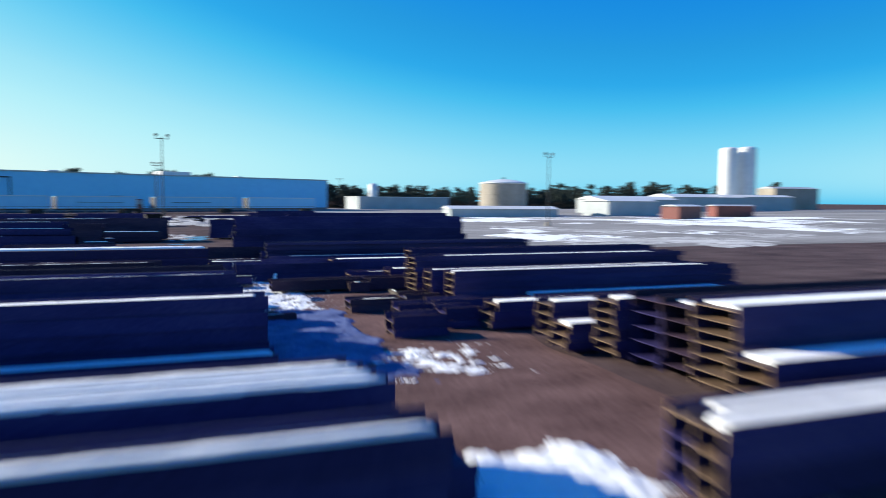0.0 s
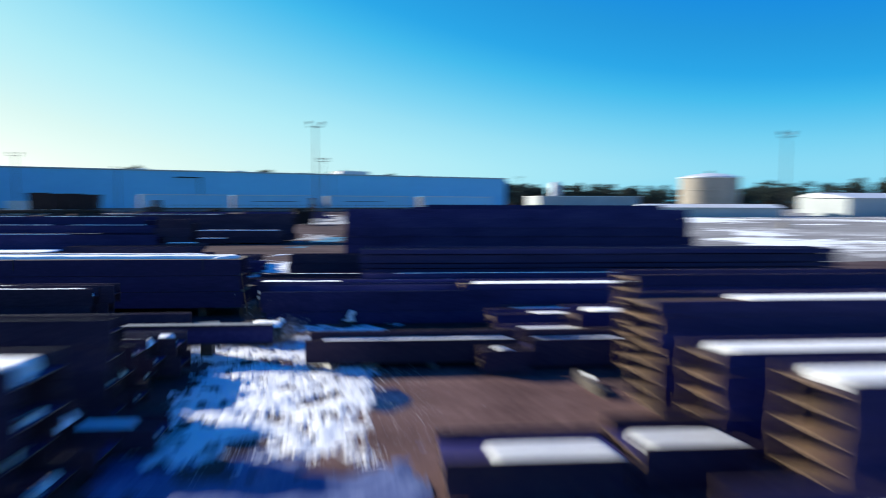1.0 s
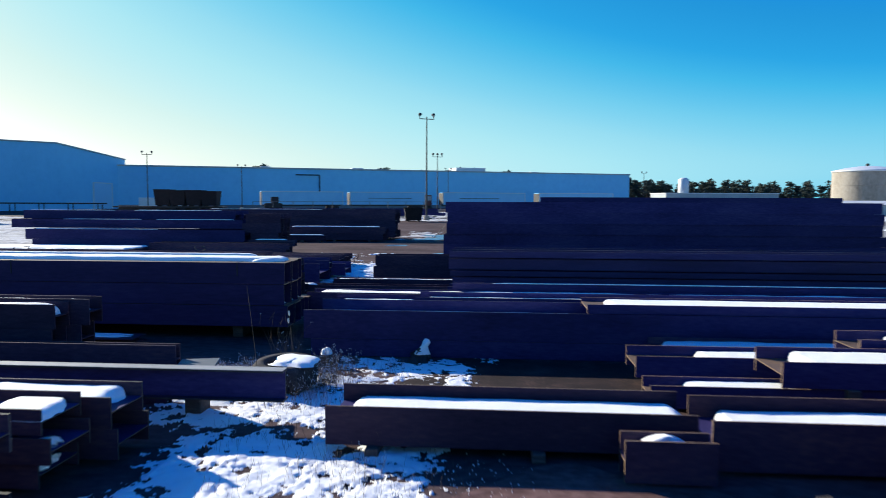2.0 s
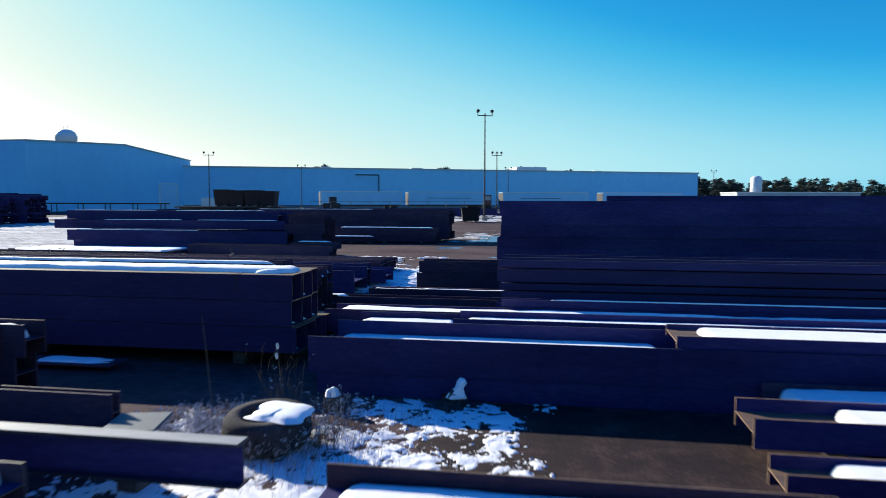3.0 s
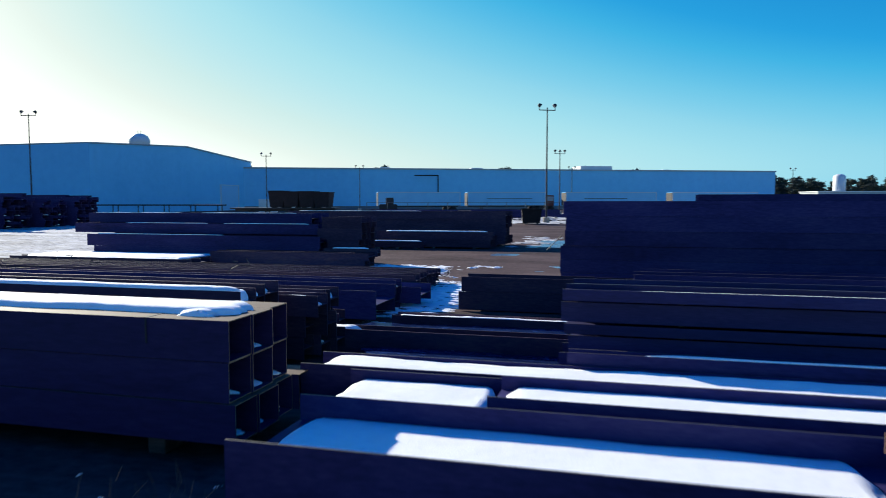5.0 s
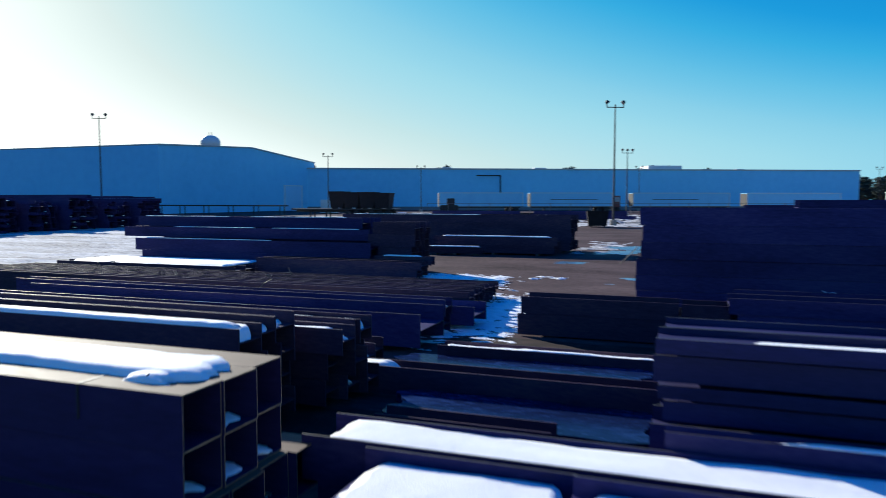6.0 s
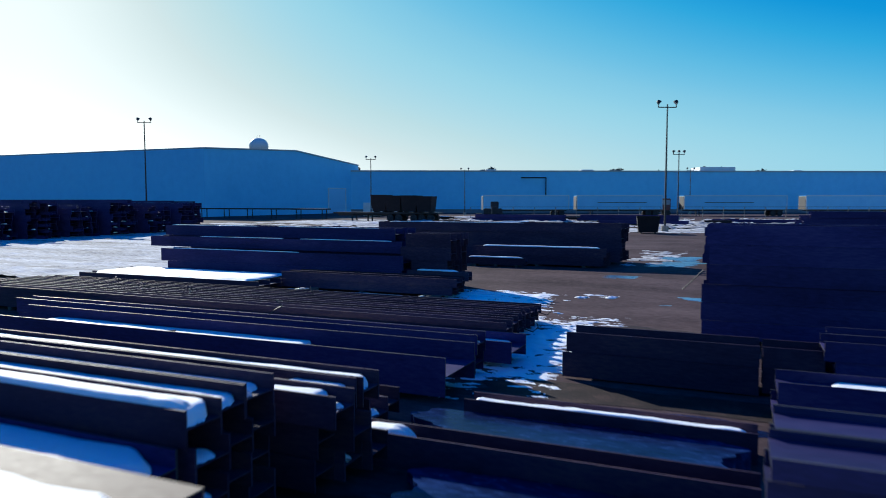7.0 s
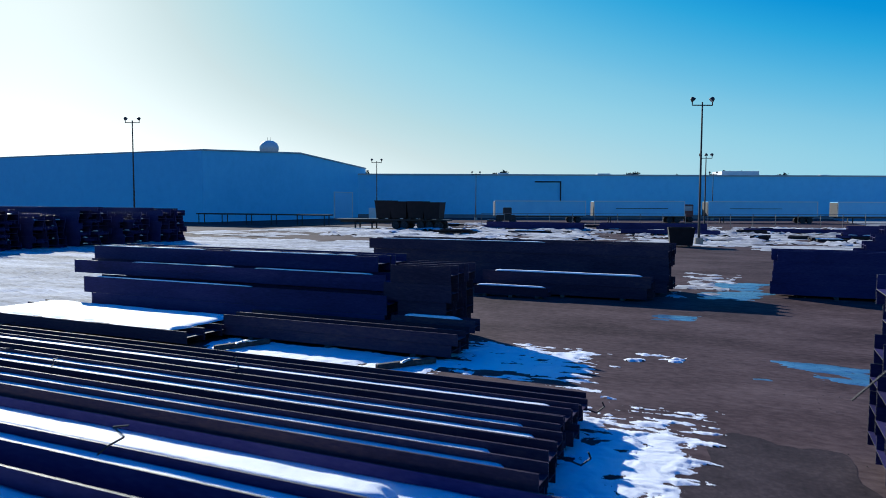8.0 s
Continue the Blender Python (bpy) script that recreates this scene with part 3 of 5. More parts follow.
stack(-19.0, -7.7, 58.0, 2, 1, 0.7, 0.42, group="tall stack in the west", seed=55, jit=0.1, z0=1.63, base=1.62)
stack(-6.9, -5.3, 57.2, 3, 4, 0.5, 0.45, mat=STEEL_BLACK, group="short pieces beside the tall stack", seed=56, jit=0.15, z0=0.12)
stack(-6.6, -4.6, 56.8, 1, 2, 0.35, 0.3, mat=STEEL_BLACK, group="short pieces beside the tall stack", seed=57, jit=0.15, z0=0.1, snow=((0, -6.4, -4.8, 0.2001),))
stack(-14.0, -1.4, 68.2, 3, 4, 0.7, 0.44, mat=STEEL_BLACK, group="stack by the lamp pole", seed=58, jit=0.12, z0=0.22)
stack(-8.0, -1.8, 66.6, 2, 2, 0.5, 0.4, mat=STEEL_BLACK, group="stack by the lamp pole", seed=59, jit=0.12, z0=0.15, snow=((0, -7.6, -2, 0.2001),))
stack(-8.1, -5.2, 65.8, 1, 1, 0.4, 0.32, mat=STEEL_BLACK, group="stack by the lamp pole", seed=60, jit=0.05, z0=0.15, snow=((0, -8, -5.3, 0.2001),))
for a, b, y, z in ((-17.5, -11.2, 56.9, 1.159), (-16.4, -12.3, 57.4, 1.622), (-11.6, -7.6, 57.4, 1.622), (-18.5, -14.0, 58.0, 2.052), (-13.0, -8.5, 58.0, 2.052), (-13.5, -6.0, 68.2, 1.994)):
    snow_strip(a, b, y - 0.004, y + 0.09, z, 0.03, a, "thin broken line of snow on the edge of a stack", 0.6)
rs = random.Random(31)
for k in range(30):
    j = rs.randrange(6)
    x, y, z = -46.6 + 0.75 * j, 68.0 + 3.1 * j + rs.uniform(0, 2.4), 0.2 + 0.454 * rs.randrange(1, 5)
    snow_strip(x - rs.uniform(0.2, 0.6), x - 0.02, y, y + rs.uniform(0.15, 0.4), z - 0.22, 0.1, k, "clump of snow caught in the end of a beam", 0.2, 0.12)
for k in range(6):
    stack(-59.0, -46.5 + 0.75 * k, 68.0 + 3.1 * k, 3, 5 + (k % 2), 0.85, 0.45, group="far western stacks", seed=70 + k, jit=0.3, z0=0.2, far=True,
          snow=((0, -58, -47 + 0.75 * k, 0.05), (2, -58, -47 + 0.75 * k, 0.05)))

rf = random.Random(19)
for k in range(6):
    y, top = 68.0 + 3.1 * k, 0.2 + 0.454 * (5 + (k % 2))
    for _ in range(3):
        far_beam(-61 + rf.uniform(-2, 2), -45.6 + 0.75 * k + rf.uniform(-2.5, 0.8), y + rf.uniform(0, 2.0), top + 0.01, 0.5, rf.uniform(0.12, 0.3))
    for _ in range(6):
        far_beam(-50, -46.3 + 0.75 * k + rf.uniform(0.1, 0.9), y + rf.uniform(0, 2.2), 0.2 + 0.454 * rf.randrange(5), 0.3, 0.2)

# ---- stacks beside the aisle: the side towards +x ----
stack(6.0, 18, 9.9, 2, 4, 0.5, 0.27, group=RS, seed=101, anchor="left", mat=STEEL_RUST, jit=0.06, snow=((0, 6.1, 17, 0.1), (1, 6.5, 17, 0.09)))
stack(9.2, 20, 12.4, 1, 4, 0.9, 0.25, group=RS, seed=102, anchor="left", mat=STEEL_RUST, snow=((0, 9.4, 19, 0.1),))
stack(9.6, 20, 13.6, 1, 7, 1.2, 0.245, group=RS, seed=103, anchor="left", mat=STEEL_RUST, jit=0.07, snow=((0, 9.8, 19, 0.06),))
stack(9.75, 20, 14.95, 2, 5, 0.98, 0.32, group="dark stack east of the aisle", seed=104, anchor="left", mat=STEEL_BLACK, jit=0.08, snow=((0, 10.1, 19, 0.06),))
stack(9.4, 20, 17.1, 1, 6, 0.85, 0.23, group=RS, seed=105, anchor="left", mat=STEEL_RUST, jit=0.1, snow=((0, 9.7, 19, 0.1),))
stack(8.7, 20, 18.25, 1, 3, 0.8, 0.22, group=RS, seed=106, anchor="left", mat=STEEL_RUST, jit=0.25, snow=((0, 9.0, 19, 0.1),))
stack(9.2, 20, 19.5, 1, 4, 0.85, 0.25, group=RS, seed=107, anchor="left", mat=STEEL_RUST, jit=0.2, snow=((0, 9.4, 19, 0.12),))
stack(8.45, 20, 21.6, 1, 3, 0.85, 0.25, group=RS, seed=108, anchor="left", mat=STEEL_RUST, jit=0.15, z0=0.1, snow=((0, 8.7, 19, 0.1),))
stack(10.8, 20, 23.95, 1, 2, 0.85, 0.3, group=RS, seed=112, anchor="left", jit=0.1, z0=0.1, snow=((0, 11.0, 19, 0.12),))
# low pieces reaching into the aisle
for x0, x1, y, d, h, a, b in ((5.5, 7.05, 21.5, 0.8, 0.42, 5.75, 6.85), (7.3, 8.4, 22.4, 0.8, 0.42, 7.5, 8.2), (6.25, 7.3, 23.5, 0.75, 0.42, 6.45, 7.15),
                              (7.5, 10.2, 24.0, 0.8, 0.42, 7.7, 9.6), (5.32, 7.15, 25.95, 0.85, 0.26, 5.7, 7.1), (7.2, 8.45, 25.95, 0.9, 0.36, 7.25, 8.42)):
    beam(x0, x1 - x0, y, 0.02, d, 0.22, True, STEEL, "low steel beam lying on its side in the gravel aisle", RS)
    beam(x0 - 0.03, x1 - x0, y, 0.244, d, h - 0.04, True, STEEL, "low steel beam lying on its side, snow in its trough", RS)
    snow_fill(a, b, y + 0.025, y + 0.58 * d, 0.244 + (h - 0.04) / 2 + 0.008, min(0.09, h / 2 - 0.07), x0 + y)
stack(8.5, 20, 24.95, 1, 6, 0.75, 0.21, group=RS, seed=116, anchor="left", mat=STEEL_RUST, jit=0.06, snow=((0, 8.6, 19, 0.07),))
stack(8.3, 20, 26.7, 1, 5, 0.7, 0.23, group=RS, seed=117, anchor="left", mat=STEEL_RUST, jit=0.06, snow=((0, 8.5, 19, 0.08),))
stack(8.15, 20, 27.95, 1, 8, 0.9, 0.19, group=RS, seed=118, anchor="left", mat=STEEL_RUST, jit=0.05, snow=((0, 9.5, 19, 0.05),))
stack(8.6, 20, 29.9, 1, 9, 0.8, 0.182, group=RS, seed=119, anchor="left", mat=STEEL_RUST, jit=0.05, snow=((0, 8.9, 19, 0.04),))
beam(3.4, 3.78, 31.5, 0.1, 0.9, 0.41, True, STEEL, "wide steel beam lying on its side with snow in its trough", RS)
snow_fill(3.55, 7.18, 31.53, 32.37, 0.315, 0.085, 3.0)
beam(6.36, 0.84, 30.93, 0.03, 0.3, 0.4, True, STEEL_BLACK, "short narrow steel beam lying on its side", RS)
snow_strip(6.46, 7.05, 30.96, 31.2, 0.238, 0.235, 4.0, rim=0.06)
beam(7.23, 6.0, 31.22, 0.06, 0.9, 0.49, True, STEEL, "wide steel beam lying on its side with snow in its trough", RS)
snow_fill(7.4, 10.6, 31.25, 32.09, 0.315, 0.12, 4.5)
for x in (3.9, 5.6, 7.0):
    sleeper(x, 31.4, 32.5, 0.0, 0.1)
stack(7.1, 13, 34.2, 1, 1, 0.75, 0.3, group=RS, seed=121, anchor="left", jit=0.02, z0=0.2, mat=STEEL_RUST, snow=((0, 8.0, 12, 0.1),))
stack(7.6, 13, 35.1, 1, 1, 0.8, 0.34, group=RS, seed=126, anchor="left", jit=0.02, z0=0.1, mat=STEEL_BLACK, snow=((0, 7.75, 12, 0.135),))
stack(7.05, 12, 33.1, 1, 1, 0.5, 0.28, group=RS, seed=122, anchor="left", jit=0.02, z0=0.1, mat=STEEL_RUST, snow=((0, 7.5, 9, 0.1),))
stack(8.6, 14, 33.05, 1, 1, 0.9, 0.32, group=RS, seed=123, anchor="left", jit=0.02, z0=0.4, mat=STEEL_RUST, snow=((0, 8.9, 13, 0.13),))
stack(10.0, 16, 34.1, 1, 2, 0.7, 0.3, group=RS, seed=124, anchor="left", jit=0.1, z0=0.2, mat=STEEL_RUST, snow=((0, 10.5, 15, 0.1),))

# the long row with snow in its troughs
for z, h in ((0.01, 0.285), (0.3, 0.485)):
    beam(1.9 + (0.12 if z < 0.1 else 0), 14.0, 35.97, z, 1.3, h, True, STEEL, "long wide steel beam lying on its side, snow in its trough", RS)
snow_fill(2.0, 6.6, 36.0, 37.24, 0.55, 0.05, 15.0)
beam(6.64, 10, 36.02, 0.787, 0.86, 0.15, True, STEEL_RUST, "long steel beam resting crosswise on the row below", RS)
snow_fill(6.98, 16, 36.05, 36.85, 0.87, 0.05, 16.0)
beam(1.85, 1.75, 37.5, 0.28, 1.12, 0.42, True, STEEL, "", RS)
beam(2.05, 14.5, 37.52, 0.012, 1.1, 0.262, True, STEEL, "", RS)
snow_fill(1.9, 3.59, 37.53, 38.59, 0.5, 0.13, 17.0)
beam(3.62, 13, 37.55, 0.5, 0.8, 0.3, True, STEEL, "", RS)
snow_fill(3.7, 16, 37.58, 38.32, 0.66, 0.06, 18.0)
beam(1.35, 14.7, 38.68, 0.012, 0.63, 0.3, True, STEEL, "", RS)
beam(1.2, 15, 38.67, 0.316, 0.65, 0.4, True, STEEL, "long wide steel beam lying on its side, snow in its trough", RS)
snow_fill(1.32, 16, 38.69, 39.3, 0.525, 0.185, 19.0)
for z, x0 in ((0.012, 4.3), (0.436, 4.2)):
    beam(x0, 12.5, 39.36, z, 0.22, 0.42, True, STEEL, "long narrow steel beam behind the snow-filled row", RS)
snow_strip(5.0, 15.5, 39.355, 39.42, 0.856, 0.02, 19.5, "thin line of snow on the edge of a beam", 0.4)
for x in (3.0, 7.5, 12.5):
    sleeper(x, 36.0, 40.3, 0.0, 0.01, 0.12)
S2_TIERS = ((0.1, 0.28, 0.02, 4.12), (0.41, 0.29, -0.03, 4.04), (0.725, 0.185, 0.03, 4.15), (0.94, 0.12, -0.02, 4.1), (1.085, 0.245, 0.03, 4.06), (1.355, 0.14, -0.03, 4.08))
for z, h, dy, x0 in S2_TIERS:
    for c in range(2):
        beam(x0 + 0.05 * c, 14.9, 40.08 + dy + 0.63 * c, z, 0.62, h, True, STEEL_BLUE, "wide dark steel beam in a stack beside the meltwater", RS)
for x in (5.5, 11.0, 17.0):
    sleeper(x, 40.1, 41.4, 0.0, 0.1)
    for lo, hi in zip(S2_TIERS, S2_TIERS[1:]):
        sleeper(x, 40.15, 41.3, lo[0] + lo[1], hi[0] - lo[0] - lo[1], 0.1)
snow_fill(4.9, 18.5, 40.1, 40.46, 1.433, 0.022, 20.0)
for a, b, y, z, d, h in ((1.05, 3.05, 40.45, 0.03, 0.36, 0.33), (-0.38, 4.1, 42.37, 0.0, 0.43, 0.4), (0.45, 4.1, 44.13, 0.0, 0.4, 0.37)):
    beam(a, b - a, y, z, d, h, True, STEEL_BLACK, "low steel beam lying in meltwater", RS)
snow_strip(-0.36, 0.5, 42.4, 42.76, 0.208, 0.23, 22.0, rim=0.1)
snow_fill(0.5, 4.05, 44.155, 44.33, 0.193, 0.192, 21.0)
beam(1.055, 3.1, 47.2, 0.03, 0.75, 0.43, True, STEEL_BLACK, "short wide steel beam on its side beside the meltwater", RS)
beam(1.12, 3.04, 47.22, 0.465, 0.75, 0.34, True, STEEL_BLACK, "short wide steel beam on its side beside the meltwater", RS)
for z, h in ((0.05, 0.4), (0.455, 0.33)):
    beam(4.2, 0.86, 47.3, z, 0.7, h, True, STEEL_BLACK, "short dark steel beam between two stacks", RS)
stack(5.1, 14, 47.2, 2, 3, 0.7, 0.3, group=RS, seed=133, anchor="left", jit=0.1, z0=0.05)
stack(4.3, 14, 45.6, 1, 2, 0.8, 0.3, group=RS, seed=134, anchor="left", jit=0.1, z0=0.05, snow=((0, 5, 13, 0.05),))
stack(3.1, 19.4, 50.88, 2, 3, 0.8, 0.375, group="tall eastern stack", seed=135, anchor="left", jit=0.02, z0=0.2)
stack(3.19, 19.0, 50.86, 2, 3, 0.8, 0.405, group="tall eastern stack", seed=145, anchor="left", jit=0.05, z0=1.34, base=1.34, snow=((0, 8, 13, 0.03),))
stack(7.0, 19.0, 53.6, 2, 6, 0.8, 0.42, group="tall eastern stack", seed=136, anchor="left", jit=0.12, z0=0.22, far=True, snow=((0, 8, 18, 0.05),))
stack(2.2, 16.0, 70.0, 2, 4, 0.8, 0.4, group="stack beyond the tall one", seed=137, anchor="left", jit=0.12, z0=0.2, far=True)
for x0, x1, y, rows in ((-31, -18, 126, 2), (-17, -4, 129, 2), (0, 12, 128, 1), (14, 26, 131, 2), (-12, -2, 118, 1), (8, 20, 112, 3), (6, 14, 84, 5)):
    for r in range(rows):
        for c in range(2):
            far_beam(x0 + 0.4 * r, x1 - 0.3 * c, y + 0.9 * c, grade(y) + 0.1 + 0.42 * r, 0.85, 0.4)
single("far_steel_sections", FAR, STEEL, "dark stacked steel sections in the distance, thin snow on top", "steel section", kind="stuff")

# ---- snow and water on the ground ----
AISLE = "old lumpy snow with trodden edges along the gravel aisle"
snow_field("snow_patch", 1.5, 4.75, 27.0, 32.3, 0.024, 0.032, 0.33, 3.0, AISLE, scale=2.6, edge=0.12, lumps=0.018, rough=0.3)
snow_field("snow_patch", 2.3, 5.2, 32.8, 36.2, 0.02, 0.026, 0.37, 8.0, AISLE, scale=2.6, edge=0.2, lumps=0.014, rough=0.25)
snow_field("snow_patch", 0.2, 4.6, 31.9, 34.2, 0.022, 0.026, 0.38, 9.0, AISLE, scale=2.6, edge=0.2, lumps=0.014, rough=0.25)
def scatter(name, areas, n, size, mat, label, category, seed):
    """Loose small lumps lying on the ground."""
    rnd, verts, faces = random.Random(seed), [], []
    for _ in range(n):
        x0, x1, y0, y1 = rnd.choice(areas)
        x, y = rnd.gauss((x0 + x1) / 2, (x1 - x0) / 3.4), rnd.gauss((y0 + y1) / 2, (y1 - y0) / 3.4)
        if noise.noise(Vector((x * 0.9, y * 0.9, seed))) < rnd.uniform(-0.35, 0.15):
            continue
        w, k = size * rnd.uniform(0.3, 1.0) ** 2, len(verts)
        spin = rnd.uniform(0, 6.28)
        for j in range(5):
            a = spin + j * 1.2566
            r = w * rnd.uniform(0.7, 1.2)
            verts.append((x + r * math.cos(a), y + r * math.sin(a), grade(y) - 0.002))
        verts.append((x + w * 0.2, y, grade(y) + w * rnd.uniform(0.5, 1.1)))
        faces += [(k + j, k + (j + 1) % 5, k + 5) for j in range(5)]
    me = bpy.data.meshes.new(name)
    me.from_pydata(verts, [], faces)
    me.materials.append(mat)
    return tagged(new(name, me), label, category, kind="stuff")


scatter("snow_crumbs", ((4.2, 5.6, 28.0, 31.2), (1.6, 5.4, 26.8, 28.5), (1.2, 4.0, 32.4, 34.2)), 4200, 0.015, SNOW, "crumbs of old snow strewn on the gravel", "snow", 4)
scatter("loose_stones", ((4.0, 9.0, 26.0, 31.2), (-1.0, 6.0, 47.0, 64.0), (4.0, 7.5, 12.0, 26.0)), 4500, 0.016, TIMBER, "small loose stones on the gravel", "stones", 6)
# Aisle snow beside the western stacks, its shade painted dark blue.
snow_field("snow_patch", 1.6, 5.2, 17.0, 27.6, 0.05, 0.06, 0.5, 12.0, AISLE, SHADE_SNOW, edge=0.12, lumps=0.02)
snow_field("snow_patch", 4.1, 7.7, 17.0, 20.8, 0.04, 0.035, 0.33, 14.0, AISLE, scale=1.6, edge=0.42, lumps=0.015, grain=(0.7, 1.3), rough=0.35)
snow_field("snow_patch", 3.4, 6.4, 9.6, 13.2, 0.05, 0.06, 0.42, 17.0, AISLE, lumps=0.02)
snow_field("snow_patch", -1.4, 1.35, 45.2, 54.0, 0.03, 0.03, 0.5, 23.0, AISLE, scale=2.2, edge=0.3, lumps=0.016, grain=(0.6, 2.2))
snow_field("snow_patch", -10.8, -4.4, 53.9, 55.5, 0.06, 0.04, 0.6, 25.0, AISLE, edge=0.1, lumps=0.012)
snow_field("snow_patch", -5.4, -0.9, 54.2, 58.2, 0.04, 0.035, 0.38, 29.0, AISLE, scale=2.0, edge=0.3, lumps=0.014, grain=(0.55, 2.0))
snow_field("snow_patch", -2.0, 1.6, 66, 80, 0.12, 0.05, 0.02, 33.0, AISLE, ICE)
snow_field("snow_field", -62, -17.5, 54, 92, 0.35, 0.12, 0.75, 41.0, "wide sheet of trodden snow and ice on the open yard", ICE, 0.25, 0.1, 0.05)
snow_field("snow_field", -60, 30, 92, 128, 0.6, 0.12, 0.02, 47.0, "patches of dirty snow on the far yard", ICE, 0.12, 0.1, 0.05)
snow_field("snow_field", -45, 40, 98, 150, 0.4, 0.25, -0.08, 61.0, "heaps and streaks of dirty snow before the parked trailers", ICE, 0.3, 0.05, 0.12)
PALE = material("pale_frozen_gravel", [(0.136, 0.128, 0.128), (0.255, 0.242, 0.238), (0.425, 0.416, 0.408)], 0.9, 0.0, 0.06, 1.5, 0.4, 0.03, 0.1, (0.25, 1.2, 1))
snow_field("frozen_yard", 17, 420, 52, 300, 2.0, 0.03, 1.2, 67.0, "wide pale frozen gravel yard dusted with snow", PALE, 0.02, 0.03, 0.0)
snow_field("snow_field", 20, 150, 56, 150, 0.8, 0.1, -0.05, 59.0, "thin streaks of snow on the far gravel yard", SNOW, 0.05, 0.1, 0.05)
snow_field("snow_field", 22, 150, 45, 160, 0.8, 0.1, -0.12, 53.0, "sheets of trodden snow on the far gravel yard", ICE, 0.035, 0.1, 0.05)
MUD = material("reddish_mud", [(0.045, 0.025, 0.024), (0.12, 0.07, 0.066), (0.21, 0.13, 0.12)], 0.9, 0.0, 0.5, 8, 0.7, 0.03, 0.05, (0.8, 1.2, 1))
puddle(6.3, 20.0, 3.0, 11.5, 21.0, "reddish bare mud along the gravel aisle", 4, MUD, 0.004)
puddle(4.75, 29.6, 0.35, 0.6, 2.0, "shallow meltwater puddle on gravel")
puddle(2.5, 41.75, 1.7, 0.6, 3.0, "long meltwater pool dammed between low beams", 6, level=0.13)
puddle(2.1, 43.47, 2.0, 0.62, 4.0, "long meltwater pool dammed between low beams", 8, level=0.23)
# Wet gravel, also used to paint the beams' shadow on the ground.
WET_SHADE = material("wet_shadow_gravel", [(0.01, 0.007, 0.008), (0.026, 0.017, 0.017), (0.08, 0.046, 0.04)], 0.85, 0.0, 2.0, 24, 0.5, 0.012, 0.15)
DAMP = material("damp_gravel", [(0.018, 0.013, 0.016), (0.045, 0.032, 0.036), (0.085, 0.062, 0.066)], 0.85, 0.0, 0.8, 12, 0.6, 0.02, 0.1)
puddle(2.05, 51.1, 1.1, 1.5, 27.0, "dark damp gravel beside the tall stack", 3, DAMP, 0.004)
# Dark patch painted where the low beams' shadow lies.
puddle(2.4, 46.35, 2.3, 0.5, 9.0, "dark gravel patch beside the beams and the meltwater", 5, WET_SHADE)
# Wet ground, stretched and darkened to paint in the long row's shadow.
puddle(5.7, 34.4, 2.2, 1.5, 12.0, "dark wet gravel and painted beam shadow before the long row", 3, WET_SHADE)
puddle(0.5, 41.0, 1.4, 0.5, 10.0, "dark gravel patch beside the beams and the meltwater", 4, WET_SHADE)
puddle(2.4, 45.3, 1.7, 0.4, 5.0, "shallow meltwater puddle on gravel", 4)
# Icy puddles whose blue sky reflection is painted as base colour.
ICY = material("sky_blue_ice", [(0.03, 0.06, 0.11), (0.07, 0.16, 0.27), (0.13, 0.28, 0.42)], 0.3, 0.0, 0.8, 10, 0.1, 0.004, 0.35, (0.5, 1.6, 1))
FROZEN = "icy patches on the open gravel, coloured with the sky's blue"
snow_field("ice_patch", 1.5, 4.6, 56.4, 59.0, 0.05, 0.03, 0.34, 71.0, FROZEN, ICY, 1.0, 0.3, 0.004, (0.6, 1.6))
snow_field("ice_patch", -1.5, 0.3, 62.8, 64.4, 0.05, 0.03, 0.47, 73.0, FROZEN, ICY, 1.0, 0.3, 0.004, (0.6, 1.6))
snow_field("ice_patch", -0.6, 2.4, 67.5, 75.0, 0.08, 0.03, 0.3, 75.0, FROZEN, ICY, 1.0, 0.3, 0.004, (0.5, 1.2))
snow_field("snow_patch", -1.3, 0.4, 57.0, 58.4, 0.04, 0.04, 0.12, 37.0, AISLE, scale=2.0)


